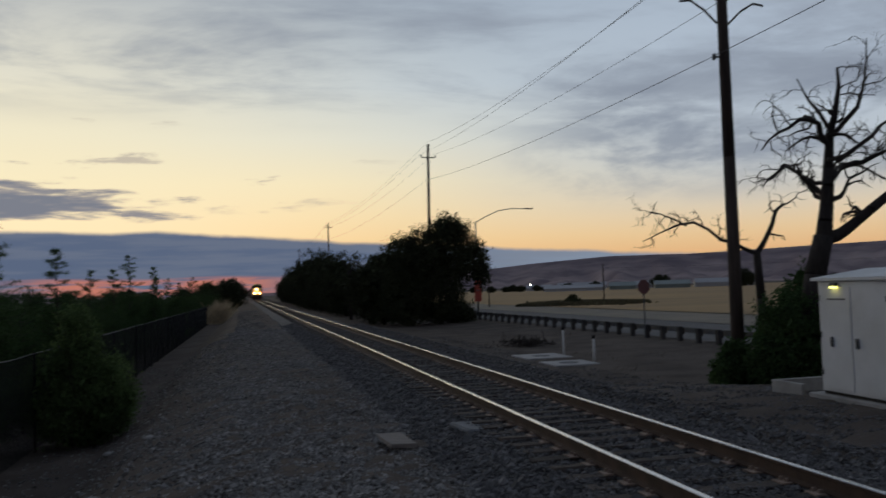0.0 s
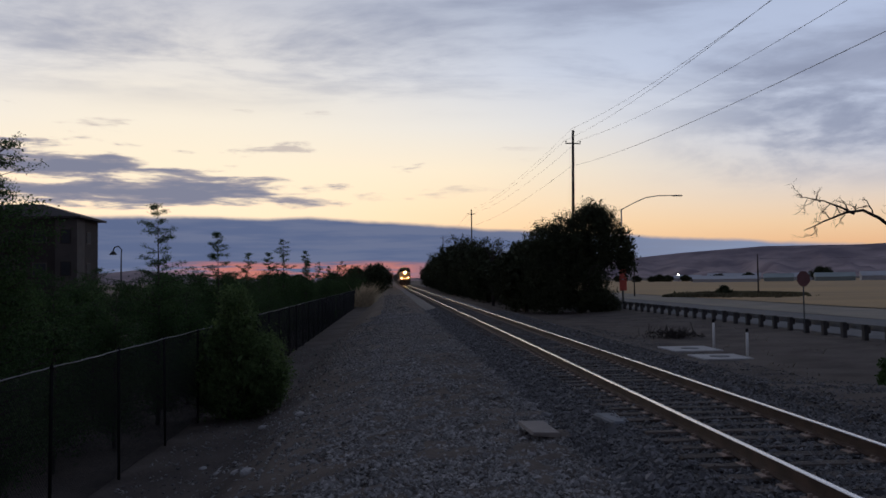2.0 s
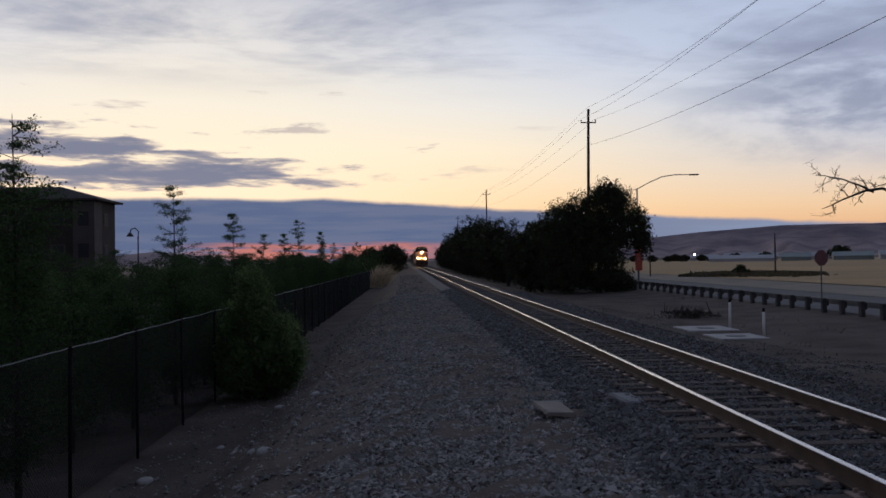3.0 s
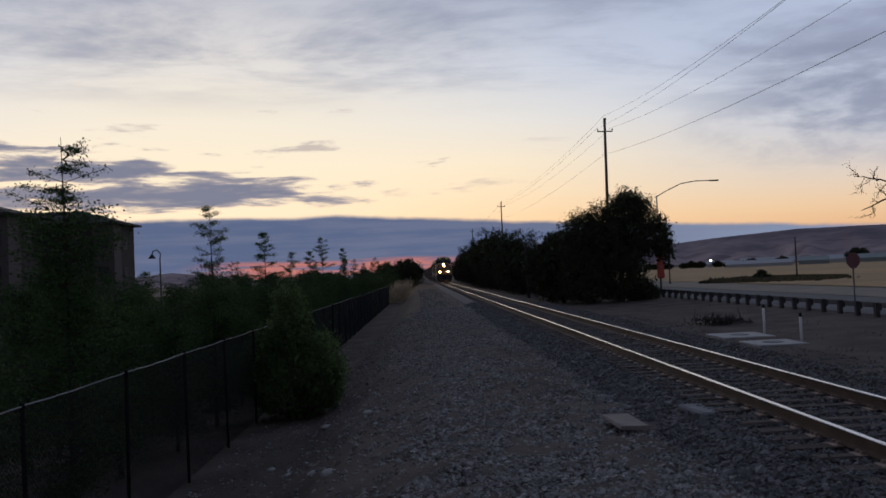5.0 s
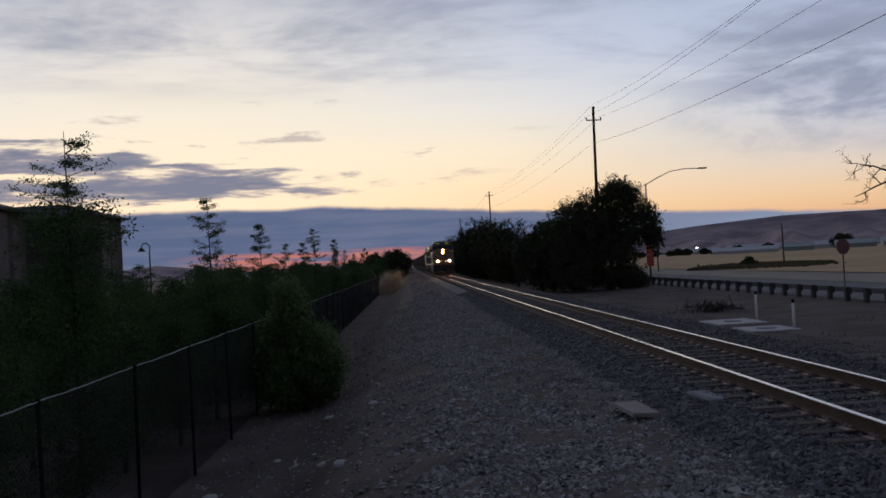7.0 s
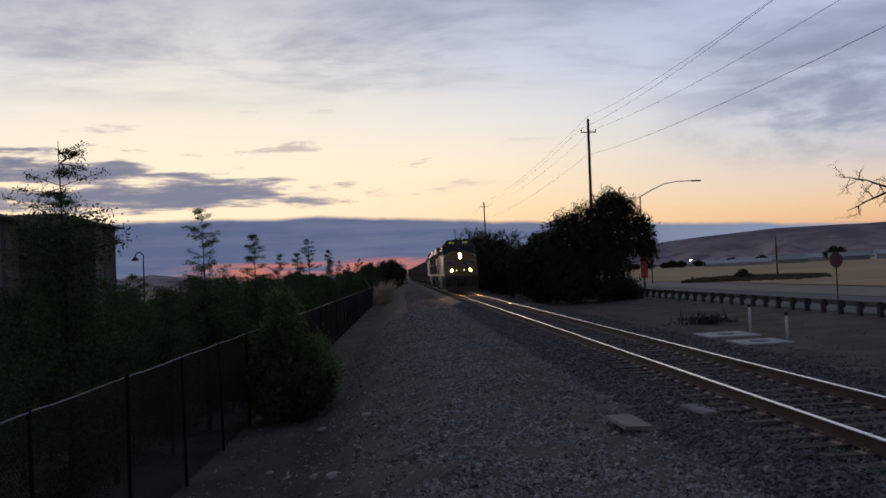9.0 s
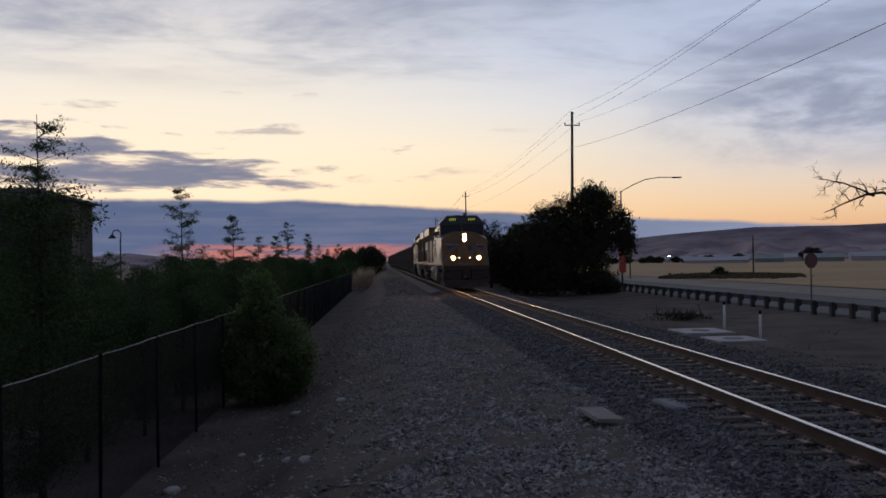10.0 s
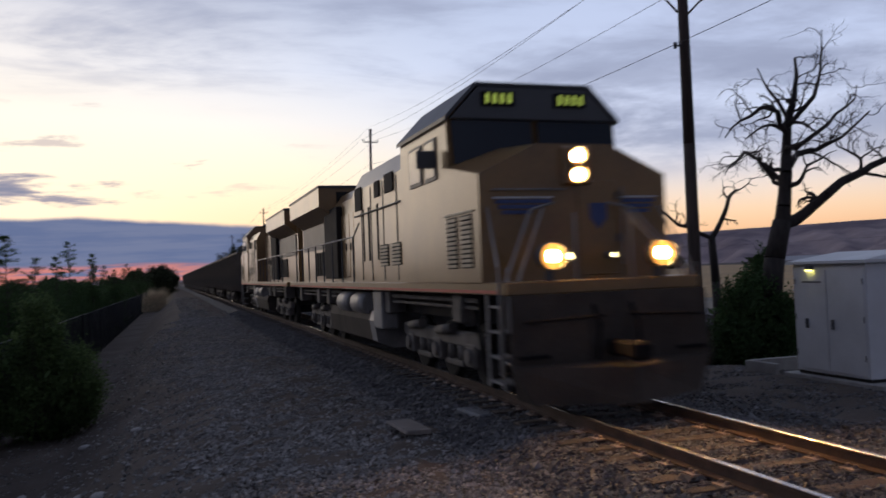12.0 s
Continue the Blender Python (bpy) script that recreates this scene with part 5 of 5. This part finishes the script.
def locomotive(label, lit):
    loco = thing("locomotive", label, "locomotive")
    W = 1.55
    # frame and deck
    part("underframe", box(B(), -0.95, 0.95, 0.5, 22.2, 1.12, 1.62, 0.02), GRIME, loco)
    part("deck", box(B(), -W, W, 0.25, 22.2, 1.62, 1.80, 0.015), YELLOW, loco, "yellow walkway deck edge")
    part("deck_stripe", box(B(), -W - 0.006, W + 0.006, 0.6, 22.0, 1.64, 1.69), REDSTRIPE, loco, "thin red sill stripe")
    # pilot with plow, steps and coupler
    bm = B()
    v = [bm.verts.new(p) for p in ((-1.5, 0.12, 1.62), (1.5, 0.12, 1.62), (1.6, 0.10, 0.66), (-1.6, 0.10, 0.66), (-1.30, 0.0, 0.14), (1.30, 0.0, 0.14), (0, -0.42, 0.62), (0, -0.5, 0.13), (-1.5, 0.55, 1.62), (1.5, 0.55, 1.62), (1.30, 0.6, 0.14), (-1.30, 0.6, 0.14))]
    for f in ((0, 1, 2, 3), (3, 6, 7, 4), (6, 2, 5, 7), (3, 2, 6), (0, 8, 9, 1), (8, 0, 3, 4, 11), (1, 9, 10, 5, 2), (8, 11, 10, 9), (11, 4, 7, 5, 10)):
        bm.faces.new([v[i] for i in f])
    part("pilot", bm, PILOT, loco, "dusty black pilot with a snow plow")
    bm = box(B(), -0.12, 0.12, -0.55, 0.2, 0.74, 0.96, 0.04)
    box(bm, -0.17, 0.12, -0.72, -0.5, 0.72, 0.98, 0.05)
    part("coupler", bm, BLACKCAP, loco, "black knuckle coupler")
    for s in (-1, 1):
        bm = B()
        for i in range(4):
            box(bm, min(s * 1.5, s * 1.18), max(s * 1.5, s * 1.18), 0.55, 1.05, 0.35 + 0.36 * i, 0.385 + 0.36 * i)
        box(bm, min(s * 1.53, s * 1.50), max(s * 1.53, s * 1.50), 0.5, 0.55, 0.3, 1.7), box(bm, min(s * 1.53, s * 1.50), max(s * 1.53, s * 1.50), 1.05, 1.1, 0.3, 1.7)
        part("step", bm, TANK, loco, "grey corner steps")
        bm = B()
        for a, b in (((s * 1.52, 0.35, 1.8), (s * 0.85, 0.9, 2.85)), ((s * 1.35, 0.3, 1.8), (s * 0.68, 0.85, 2.85)), ((s * 0.85, 0.9, 2.85), (s * 0.45, 0.95, 2.95)), ((s * 0.45, 0.3, 2.75), (s * 0.45, 0.3, 1.8)), ((s * 1.5, 0.3, 1.1), (s * 1.5, 0.3, 2.0)),
                     ((s * 1.56, 0.5, 0.5), (s * 1.56, 0.5, 2.0)), ((s * 1.56, 0.5, 2.0), (s * 1.45, 1.1, 2.9))):
            part("grab_rail", tube(B(), a, b, 0.02, 0.02, 6), TANK, loco, "pale front handrail")

    # wide nose
    front = [(-1.575, 1.8), (1.575, 1.8), (1.575, 3.40), (0.62, 3.86), (-0.62, 3.86), (-1.575, 3.40)]
    back = [(-1.575, 1.8), (1.575, 1.8), (1.575, 3.72), (0.70, 4.02), (-0.70, 4.02), (-1.575, 3.72)]
    bm = B()
    a = [bm.verts.new((x, 1.1, z)) for x, z in front]
    b = [bm.verts.new((x, 2.75, z)) for x, z in back]
    for i in range(6):
        bm.faces.new((a[i], a[(i + 1) % 6], b[(i + 1) % 6], b[i]))
    bm.faces.new(a), bm.faces.new(b)
    n = part("nose", bm, YELLOW, loco, "yellow wide nose")
    for z in (2.35, 3.0):
        part("door_hinge", box(B(), 0.66, 0.72, 1.05, 1.075, z, z + 0.12), GREYPAINT, n)
    part("nose_handrail", tube(B(), (-1.4, 1.02, 3.16), (-0.2, 1.02, 3.16), 0.016, 0.016, 6), TANK, n, "thin pale handrail")
    part("nose_handrail", tube(B(), (0.75, 1.02, 2.0), (0.75, 1.02, 3.2), 0.016, 0.016, 6), TANK, n, "thin pale handrail")
    for s in (-1, 1):
        bm = tube(B(), (s * 0.3, 0.13, 1.45), (s * 0.3, -0.05, 1.2), 0.03, 0.03, 6)
        tube(bm, (s * 0.3, -0.05, 1.2), (s * 0.34, -0.02, 0.7), 0.03, 0.03, 6)
        part("air_hose", bm, BLACKCAP, loco)
        part("uncoupling_lever", tube(B(), (s * 0.2, -0.02, 1.3), (s * 1.4, 0.02, 1.25), 0.02, 0.02, 6), BLACKCAP, loco, "thin black lever rod")
        part("front_step", box(B(), min(s * 1.02, s * 1.48), max(s * 1.02, s * 1.48), 0.05, 0.12, 0.75, 0.8), BLACKCAP, loco)
    part("nose_door", box(B(), 0.02, 0.68, 1.07, 1.1, 1.85, 3.3, 0.01), YELLOW, n)
    for i, z in enumerate((2.96, 2.88, 2.80)):
        part("wing_bar", box(B(), -1.32 + i * 0.05, -0.42 - i * 0.16, 1.08, 1.096, z, z + 0.055), BLUEMARK, n, "blue painted bar")
        part("wing_bar", box(B(), 0.78 + i * 0.06, 1.36 - i * 0.05, 1.08, 1.096, z, z + 0.055), BLUEMARK, n, "blue painted bar")
    for x0, x1 in ((-1.36, -0.40), (0.76, 1.40)):
        part("nose_stripe", box(B(), x0, x1, 1.075, 1.094, 3.03, 3.06), WHITEMARK, n, "thin white bar")
    part("nose_emblem", prism(B(), [(0.22, 2.95), (0.50, 2.95), (0.50, 2.72), (0.36, 2.55), (0.22, 2.72)], 1.05, 1.068), BLUEMARK, n, "blue painted shield shape")
    lit_lamp = LAMPLIT if lit else PANE
    hb = part("headlight_box", box(B(), -0.24, 0.24, 1.0, 1.1, 3.22, 3.82, 0.03), YELLOW, n)
    lamp_disc(hb, 0, 0.98, 3.665, 0.09, lit_lamp, "upper headlight")
    lamp_disc(hb, 0, 0.98, 3.375, 0.09, lit_lamp, "lower headlight")
    for s in (-1, 1):
        lamp_disc(loco, s * 0.87, 0.16, 2.14, 0.09, lit_lamp, "ditch light", 2.2)
        part("ditch_bracket", box(B(), s * 0.87 - 0.05, s * 0.87 + 0.05, 0.26, 0.34, 1.8, 2.02), GREYPAINT, loco)
    if lit:
        lamp_disc(loco, -0.42, 0.55, 2.14, 0.05, SMALLIT, "small marker light")
        lamp_disc(loco, 0.30, 0.55, 2.14, 0.035, SMALLIT, "small marker light")
    # cab
    cab = [(-1.55, 1.8), (1.55, 1.8), (1.55, 4.50), (1.02, 5.04), (-1.02, 5.04), (-1.55, 4.50)]
    bm = B()
    a = [bm.verts.new((x, 2.35 + max(0, z - 3.5) * 0.22, z)) for x, z in cab]
    b = [bm.verts.new((x, 5.4, z)) for x, z in cab]
    for i in range(6):
        bm.faces.new((a[i], a[(i + 1) % 6], b[(i + 1) % 6], b[i]))
    bm.faces.new(a), bm.faces.new(b)
    c = part("cab", bm, YELLOW, loco, "yellow cab")
    part("cab_roof", prism(B(), [(-1.60, 4.45), (-1.60, 4.52), (-1.05, 5.10), (1.05, 5.10), (1.60, 4.52), (1.60, 4.45), (1.02, 5.05), (-1.02, 5.05)], 2.45, 5.5), GREYPAINT, c, "dark grey cab roof")
    bm = B()
    for x0, x1 in ((-1.48, -0.06), (0.06, 1.48)):
        vs = [bm.verts.new(p) for p in ((x0, 2.42, 3.72), (x1, 2.42, 3.72), (x1, 2.53, 4.46), (x0, 2.53, 4.46))]
        vs += [bm.verts.new((q.co.x, q.co.y + 0.04, q.co.z)) for q in vs]
        for f in ((0, 1, 2, 3), (4, 5, 6, 7), (0, 1, 5, 4), (1, 2, 6, 5), (2, 3, 7, 6), (3, 0, 4, 7)):
            bm.faces.new([vs[i] for i in f])
        for q in vs:
            q.co.y -= 0.045
    part("windshield", bm, PANE, c, "dark windshield panes")
    bm = prism(B(), [(-1.5, 4.49), (1.5, 4.49), (1.0, 5.02), (-1.0, 5.02)], 2.45, 2.65)
    part("number_board_panel", bm, GREYPAINT, c, "dark panel over the windshield")
    for s in (-1, 1):
        nb = part("number_board", box(B(), s * 0.66 - 0.30, s * 0.66 + 0.30, 2.41, 2.45, 4.70, 4.94, 0.008), BLACKCAP, c, "number board with plain lit bars")
        for k in range(4):
            x = s * 0.66 - 0.2 + 0.133 * k
            part("lit_bar", box(B(), x - 0.034, x + 0.034, 2.395, 2.41, 4.74, 4.90), NUMLIT if lit else GREYPAINT, nb)
        x = s * 1.555
        for y0, y1 in ((3.1, 3.75), (3.95, 4.75)):
            w = part("side_window", box(B(), min(x, x + s * 0.02), max(x, x + s * 0.02), y0, y1, 3.55, 4.28, 0.006), GREYPAINT, c)
            part("pane", box(B(), min(x + s * 0.02, x + s * 0.03), max(x + s * 0.02, x + s * 0.03), y0 + 0.07, y1 - 0.07, 3.62, 4.22), PANE, w)
        bm = box(B(), min(s * 1.6, s * 1.95), max(s * 1.6, s * 1.80), 2.95, 3.0, 3.72, 4.02, 0.01)
        part("mirror", bm, GREYPAINT, c)
    bm = tube(B(), (0.3, 3.6, 5.10), (0.3, 3.6, 5.33), 0.1, 0.1, 10)
    box(bm, -0.5, -0.1, 3.2, 3.6, 5.10, 5.18, 0.02)
    part("roof_fittings", bm, GREYPAINT, c)
    # equipment body behind the cab
    mid = [(-1.50, 1.8), (1.50, 1.8), (1.50, 4.05), (1.25, 4.50), (-1.25, 4.50), (-1.50, 4.05)]
    body = part("equipment_body", prism(B(), mid, 5.4, 10.2), YELLOW, loco, "yellow equipment body")
    for s in (-1, 1):
        x = s * 1.5
        for y0, y1, z0, z1 in ((6.2, 6.9, 3.7, 4.15), (7.4, 7.85, 3.7, 4.1), (9.2, 9.9, 3.55, 4.15)):
            part("side_window", box(B(), min(x, x + s * 0.03), max(x, x + s * 0.03), y0, y1, z0, z1 - 0.05), GRIME, body, "dark side opening")
        for y0, n, wide, z0 in ((1.42, 11, 0.50, 2.02), (2.10, 11, 0.50, 2.02)):
            px = (1.575, 1.583, 1.60)
            pan = part("louvre_panel", box(B(), min(s * px[0], s * px[1]), max(s * px[0], s * px[1]), y0, y0 + wide, z0, z0 + 0.82), GRIME, loco, "louvred panel with pale slats")
            for k in range(n):
                z = z0 + 0.02 + 0.073 * k
                part("slat", box(B(), min(s * px[1], s * px[2]), max(s * px[1], s * px[2]), y0 + 0.02, y0 + wide - 0.02, z, z + 0.045), LOUVRE, pan)
        part("louvre_hood", box(B(), min(s * 1.575, s * 1.60), max(s * 1.575, s * 1.60), 1.36, 2.68, 2.86, 2.90, 0.008), LOUVRE, loco, "pale ledge over the louvres")
        for y0 in (5.75, 6.75):
            pan = part("louvre_panel", box(B(), min(s * 1.5, s * 1.508), max(s * 1.5, s * 1.508), y0, y0 + 0.72, 2.15, 2.62), GRIME, body, "small louvred panel")
            for k in range(6):
                z = 2.17 + 0.075 * k
                part("slat", box(B(), min(s * 1.508, s * 1.53), max(s * 1.508, s * 1.53), y0 + 0.02, y0 + 0.70, z, z + 0.045), LOUVRE, pan)
        for y0, y1 in ((7.62, 7.74), (8.45, 8.60), (9.05, 9.14)):
            part("door_gap", box(B(), min(s * 1.5, s * 1.512), max(s * 1.5, s * 1.512), y0, y1, 2.3, 3.55), GRIME, body, "dark open gap beside a door")
        for y in (6.0, 7.15, 8.3, 9.3):
            part("body_seam", box(B(), min(s * 1.5, s * 1.512), max(s * 1.5, s * 1.512), y - 0.02, y + 0.02, 1.85, 4.0), GREYPAINT, body)
    # long hood
    hood = [(-1.02, 1.8), (1.02, 1.8), (1.02, 4.15), (0.80, 4.45), (-0.80, 4.45), (-1.02, 4.15)]
    h = part("long_hood", prism(B(), hood, 10.2, 22.0), YELLOW, loco, "yellow engine hood")
    for s in (-1, 1):
        for i in range(9):
            y = 10.5 + i * 0.62
            d = part("hood_door", box(B(), min(s * 1.02, s * 1.05), max(s * 1.02, s * 1.05), y, y + 0.55, 1.95, 3.75, 0.008), YELLOW, h)
            part("handle", box(B(), min(s * 1.05, s * 1.08), max(s * 1.05, s * 1.08), y + 0.42, y + 0.46, 2.7, 2.9), GREYPAINT, d)
        bm = box(B(), min(s * 1.02, s * 1.06), max(s * 1.02, s * 1.06), 16.3, 21.6, 2.9, 3.75)
        part("radiator_screen", bm, GREYPAINT, h, "dark radiator screen")
        for k in range(5):
            part("hood_grille", box(B(), min(s * 1.02, s * 1.055), max(s * 1.02, s * 1.055), 16.5 + k * 0.5, 16.85 + k * 0.5, 2.0, 2.8), GRIME, h)
    wing = [(-1.0, 3.75), (1.0, 3.75), (1.52, 4.15), (1.52, 4.72), (-1.52, 4.72), (-1.52, 4.15)]
    rad = part("radiator", prism(B(), wing, 15.2, 21.8), YELLOW, h, "yellow overhanging radiator housing")
    part("radiator_top", box(B(), -1.54, 1.54, 15.15, 21.85, 4.72, 4.80, 0.01), GREYPAINT, rad, "dark radiator top")
    part("radiator_intake", box(B(), -0.96, 0.96, 15.15, 15.2, 4.0, 4.6), GRIME, rad, "dark intake opening")
    for s in (-1, 1):
        # raised dark box that makes the hood side dark at the radiator wing
        part("dark_hood_box", box(B(), min(s * 1.02, s * 1.20), max(s * 1.02, s * 1.20), 14.1, 16.2, 1.9, 4.05, 0.02), GRIME, h, "dark box on the hood side by the radiator's front end")
    bm = box(B(), -0.45, 0.45, 12.2, 13.6, 4.45, 4.72, 0.04)
    box(bm, -0.3, 0.3, 10.9, 11.4, 4.45, 4.85, 0.03)
    part("exhaust_stack", bm, GREYPAINT, h)
    # handrails
    for s in (-1, 1):
        bm = tube(B(), (s * 1.5, 10.3, 2.95), (s * 1.5, 21.9, 2.95), 0.022, 0.022, 6)
        tube(bm, (s * 1.5, 10.3, 2.95), (s * 1.5, 9.6, 3.25), 0.022, 0.022, 6)
        hr = part("handrail", bm, TANK, loco, "pale walkway handrail")
        for y in np.arange(10.4, 22, 1.45):
            part("stanchion", tube(B(), (s * 1.5, y, 1.8), (s * 1.5, y, 2.95), 0.022, 0.022, 6), GREYPAINT, hr)
        part("roof_handrail", tube(B(), (s * 1.54, 5.6, 3.42), (s * 1.54, 9.9, 3.42), 0.018, 0.018, 6), GREYPAINT, loco)
    # pipes and boxes under the deck
    for s in (-1, 1):
        for z, r in ((1.5, 0.04), (1.38, 0.03)):
            part("pipe", tube(B(), (s * 1.3, 2.0, z), (s * 1.3, 20.5, z), r, r, 6), TRUCK, loco)
        for y in (2.6, 7.3, 14.6, 16.4, 20.2):
            part("gear_box", box(B(), min(s * 1.0, s * 1.4), max(s * 1.0, s * 1.4), y, y + 0.45, 1.12, 1.6, 0.03), TRUCK, loco)
        part("sand_hose", tube(B(), (s * 1.25, 2.3, 1.4), (s * 1.05, 2.45, 0.25), 0.03, 0.03, 6), GRIME, loco)
    # tank and trucks
    tank = [(-1.38, 1.12), (-1.45, 0.9), (-1.38, 0.42), (-1.0, 0.26), (1.0, 0.26), (1.38, 0.42), (1.45, 0.9), (1.38, 1.12)]
    part("fuel_tank", prism(B(), tank, 8.6, 14.2), PILOT, loco, "dirty dark fuel tank")
    part("tank_end", prism(B(), [(x * 1.01, z) for x, z in tank], 8.5, 9.0), TANK, loco, "light grey tank end")
    for s in (-1, 1):
        for y0 in (9.3, 11.1):
            part("air_reservoir", tube(B(), (s * 1.28, y0, 1.27), (s * 1.28, y0 + 1.5, 1.27), 0.28, 0.28, 16), TANK, loco, "grey air reservoir")
        part("battery_box", box(B(), min(s * 1.1, s * 1.48), max(s * 1.1, s * 1.48), 7.7, 8.5, 0.75, 1.6, 0.03), TANK, loco)
    wheels = truck(loco, 3.0, 3, 1.85) + truck(loco, 15.6, 3, 1.85)
    return loco, wheels


def hopper():
    """A dark steel coal car with outside ribs and a heaped load."""
    car = thing("coal_car", "dark steel coal car coupled in the freight train", "freight car", group="coal cars of the train")
    bm = prism(B(), [(-1.5, 1.15), (1.5, 1.15), (1.55, 3.75), (-1.55, 3.75)], 0.8, 15.2)
    b = part("body", bm, CARBODY, car)
    rib = finish("rib", box(B(), -0.05, 0.05, -0.06, 0.06, 1.15, 3.7, 0.01), CARBODY)
    for s in (-1, 1):
        for i in range(13):
            part("rib", rib, None, b).matrix_basis = pose(s * 1.56, 1.1 + i * 1.15, 0)
        part("top_chord", box(B(), min(s * 1.5, s * 1.66), max(s * 1.5, s * 1.66), 0.75, 15.25, 3.68, 3.82, 0.01), CARBODY, b)
    v, f = [], []
    n, m = 25, 7
    for i in range(n):
        for j in range(m):
            y, x = 0.9 + 14.2 * i / (n - 1), -1.45 + 2.9 * j / (m - 1)
            z = 3.7 + 0.42 * math.cos(x * 1.0) * abs(math.sin(i * 0.55)) + 0.05 * noise.noise(Vector((x, y, 0)) * 2)
            v.append((x, y, z))
    g = np.arange(n * m).reshape(n, m)
    f = np.stack([g[:-1, :-1], g[1:, :-1], g[1:, 1:], g[:-1, 1:]], -1).reshape(-1, 4)
    part("load", np_mesh("load", np.array(v), f, GRIME), None, car, "heaped black load")
    part("sill", box(B(), -0.3, 0.3, 0.0, 16.0, 0.85, 1.15), GRIME, car)
    truck(car, 1.6, 2, 1.7), truck(car, 12.7, 2, 1.7)
    return car


lead, lead_wheels = locomotive("yellow diesel freight locomotive with headlights lit, leading a train", True)
second, _ = locomotive("yellow diesel locomotive coupled cab-rearward behind the lead unit", False)
cars = [hopper()]
for _ in range(14):
    cars.append(copy_thing(cars[0], Matrix()))

SPEED, FRONT_AT_END = 22.2, 10.9


def on_track(y, length, turned=False):
    """The pose of a vehicle whose leading end is at y."""
    a, b = Vector((cx(y), y, cz(y))), Vector((cx(y + length), y + length, cz(y + length)))
    d = b - a
    yaw, tilt = math.degrees(math.atan2(-d.x, d.y)), math.degrees(math.atan2(d.z, d.y))
    if turned:
        return pose(b.x, b.y, b.z, -tilt, 0, yaw + 180)
    return pose(a.x, a.y, a.z, tilt, 0, yaw)


def motions():
    times = [i * 0.5 for i in range(25)]
    units = [(lead, 0.0, 22.4, False), (second, 22.9, 22.4, True)] + [(c, 45.9 + 16.3 * i, 16.0, False) for i, c in enumerate(cars)]
    for ob, offset, length, turned in units:
        walk(ob, [(t, on_track(FRONT_AT_END + SPEED * (12 - t) + offset, length, turned)) for t in times])
    for w in lead_wheels:
        home = w.matrix_basis.copy()
        step = math.degrees(SPEED / 0.53 / FPS)
        walk(w, [(i / FPS, home @ pose(0, 0, 0, i * step, 0, 0)) for i in range(361)])


motions()
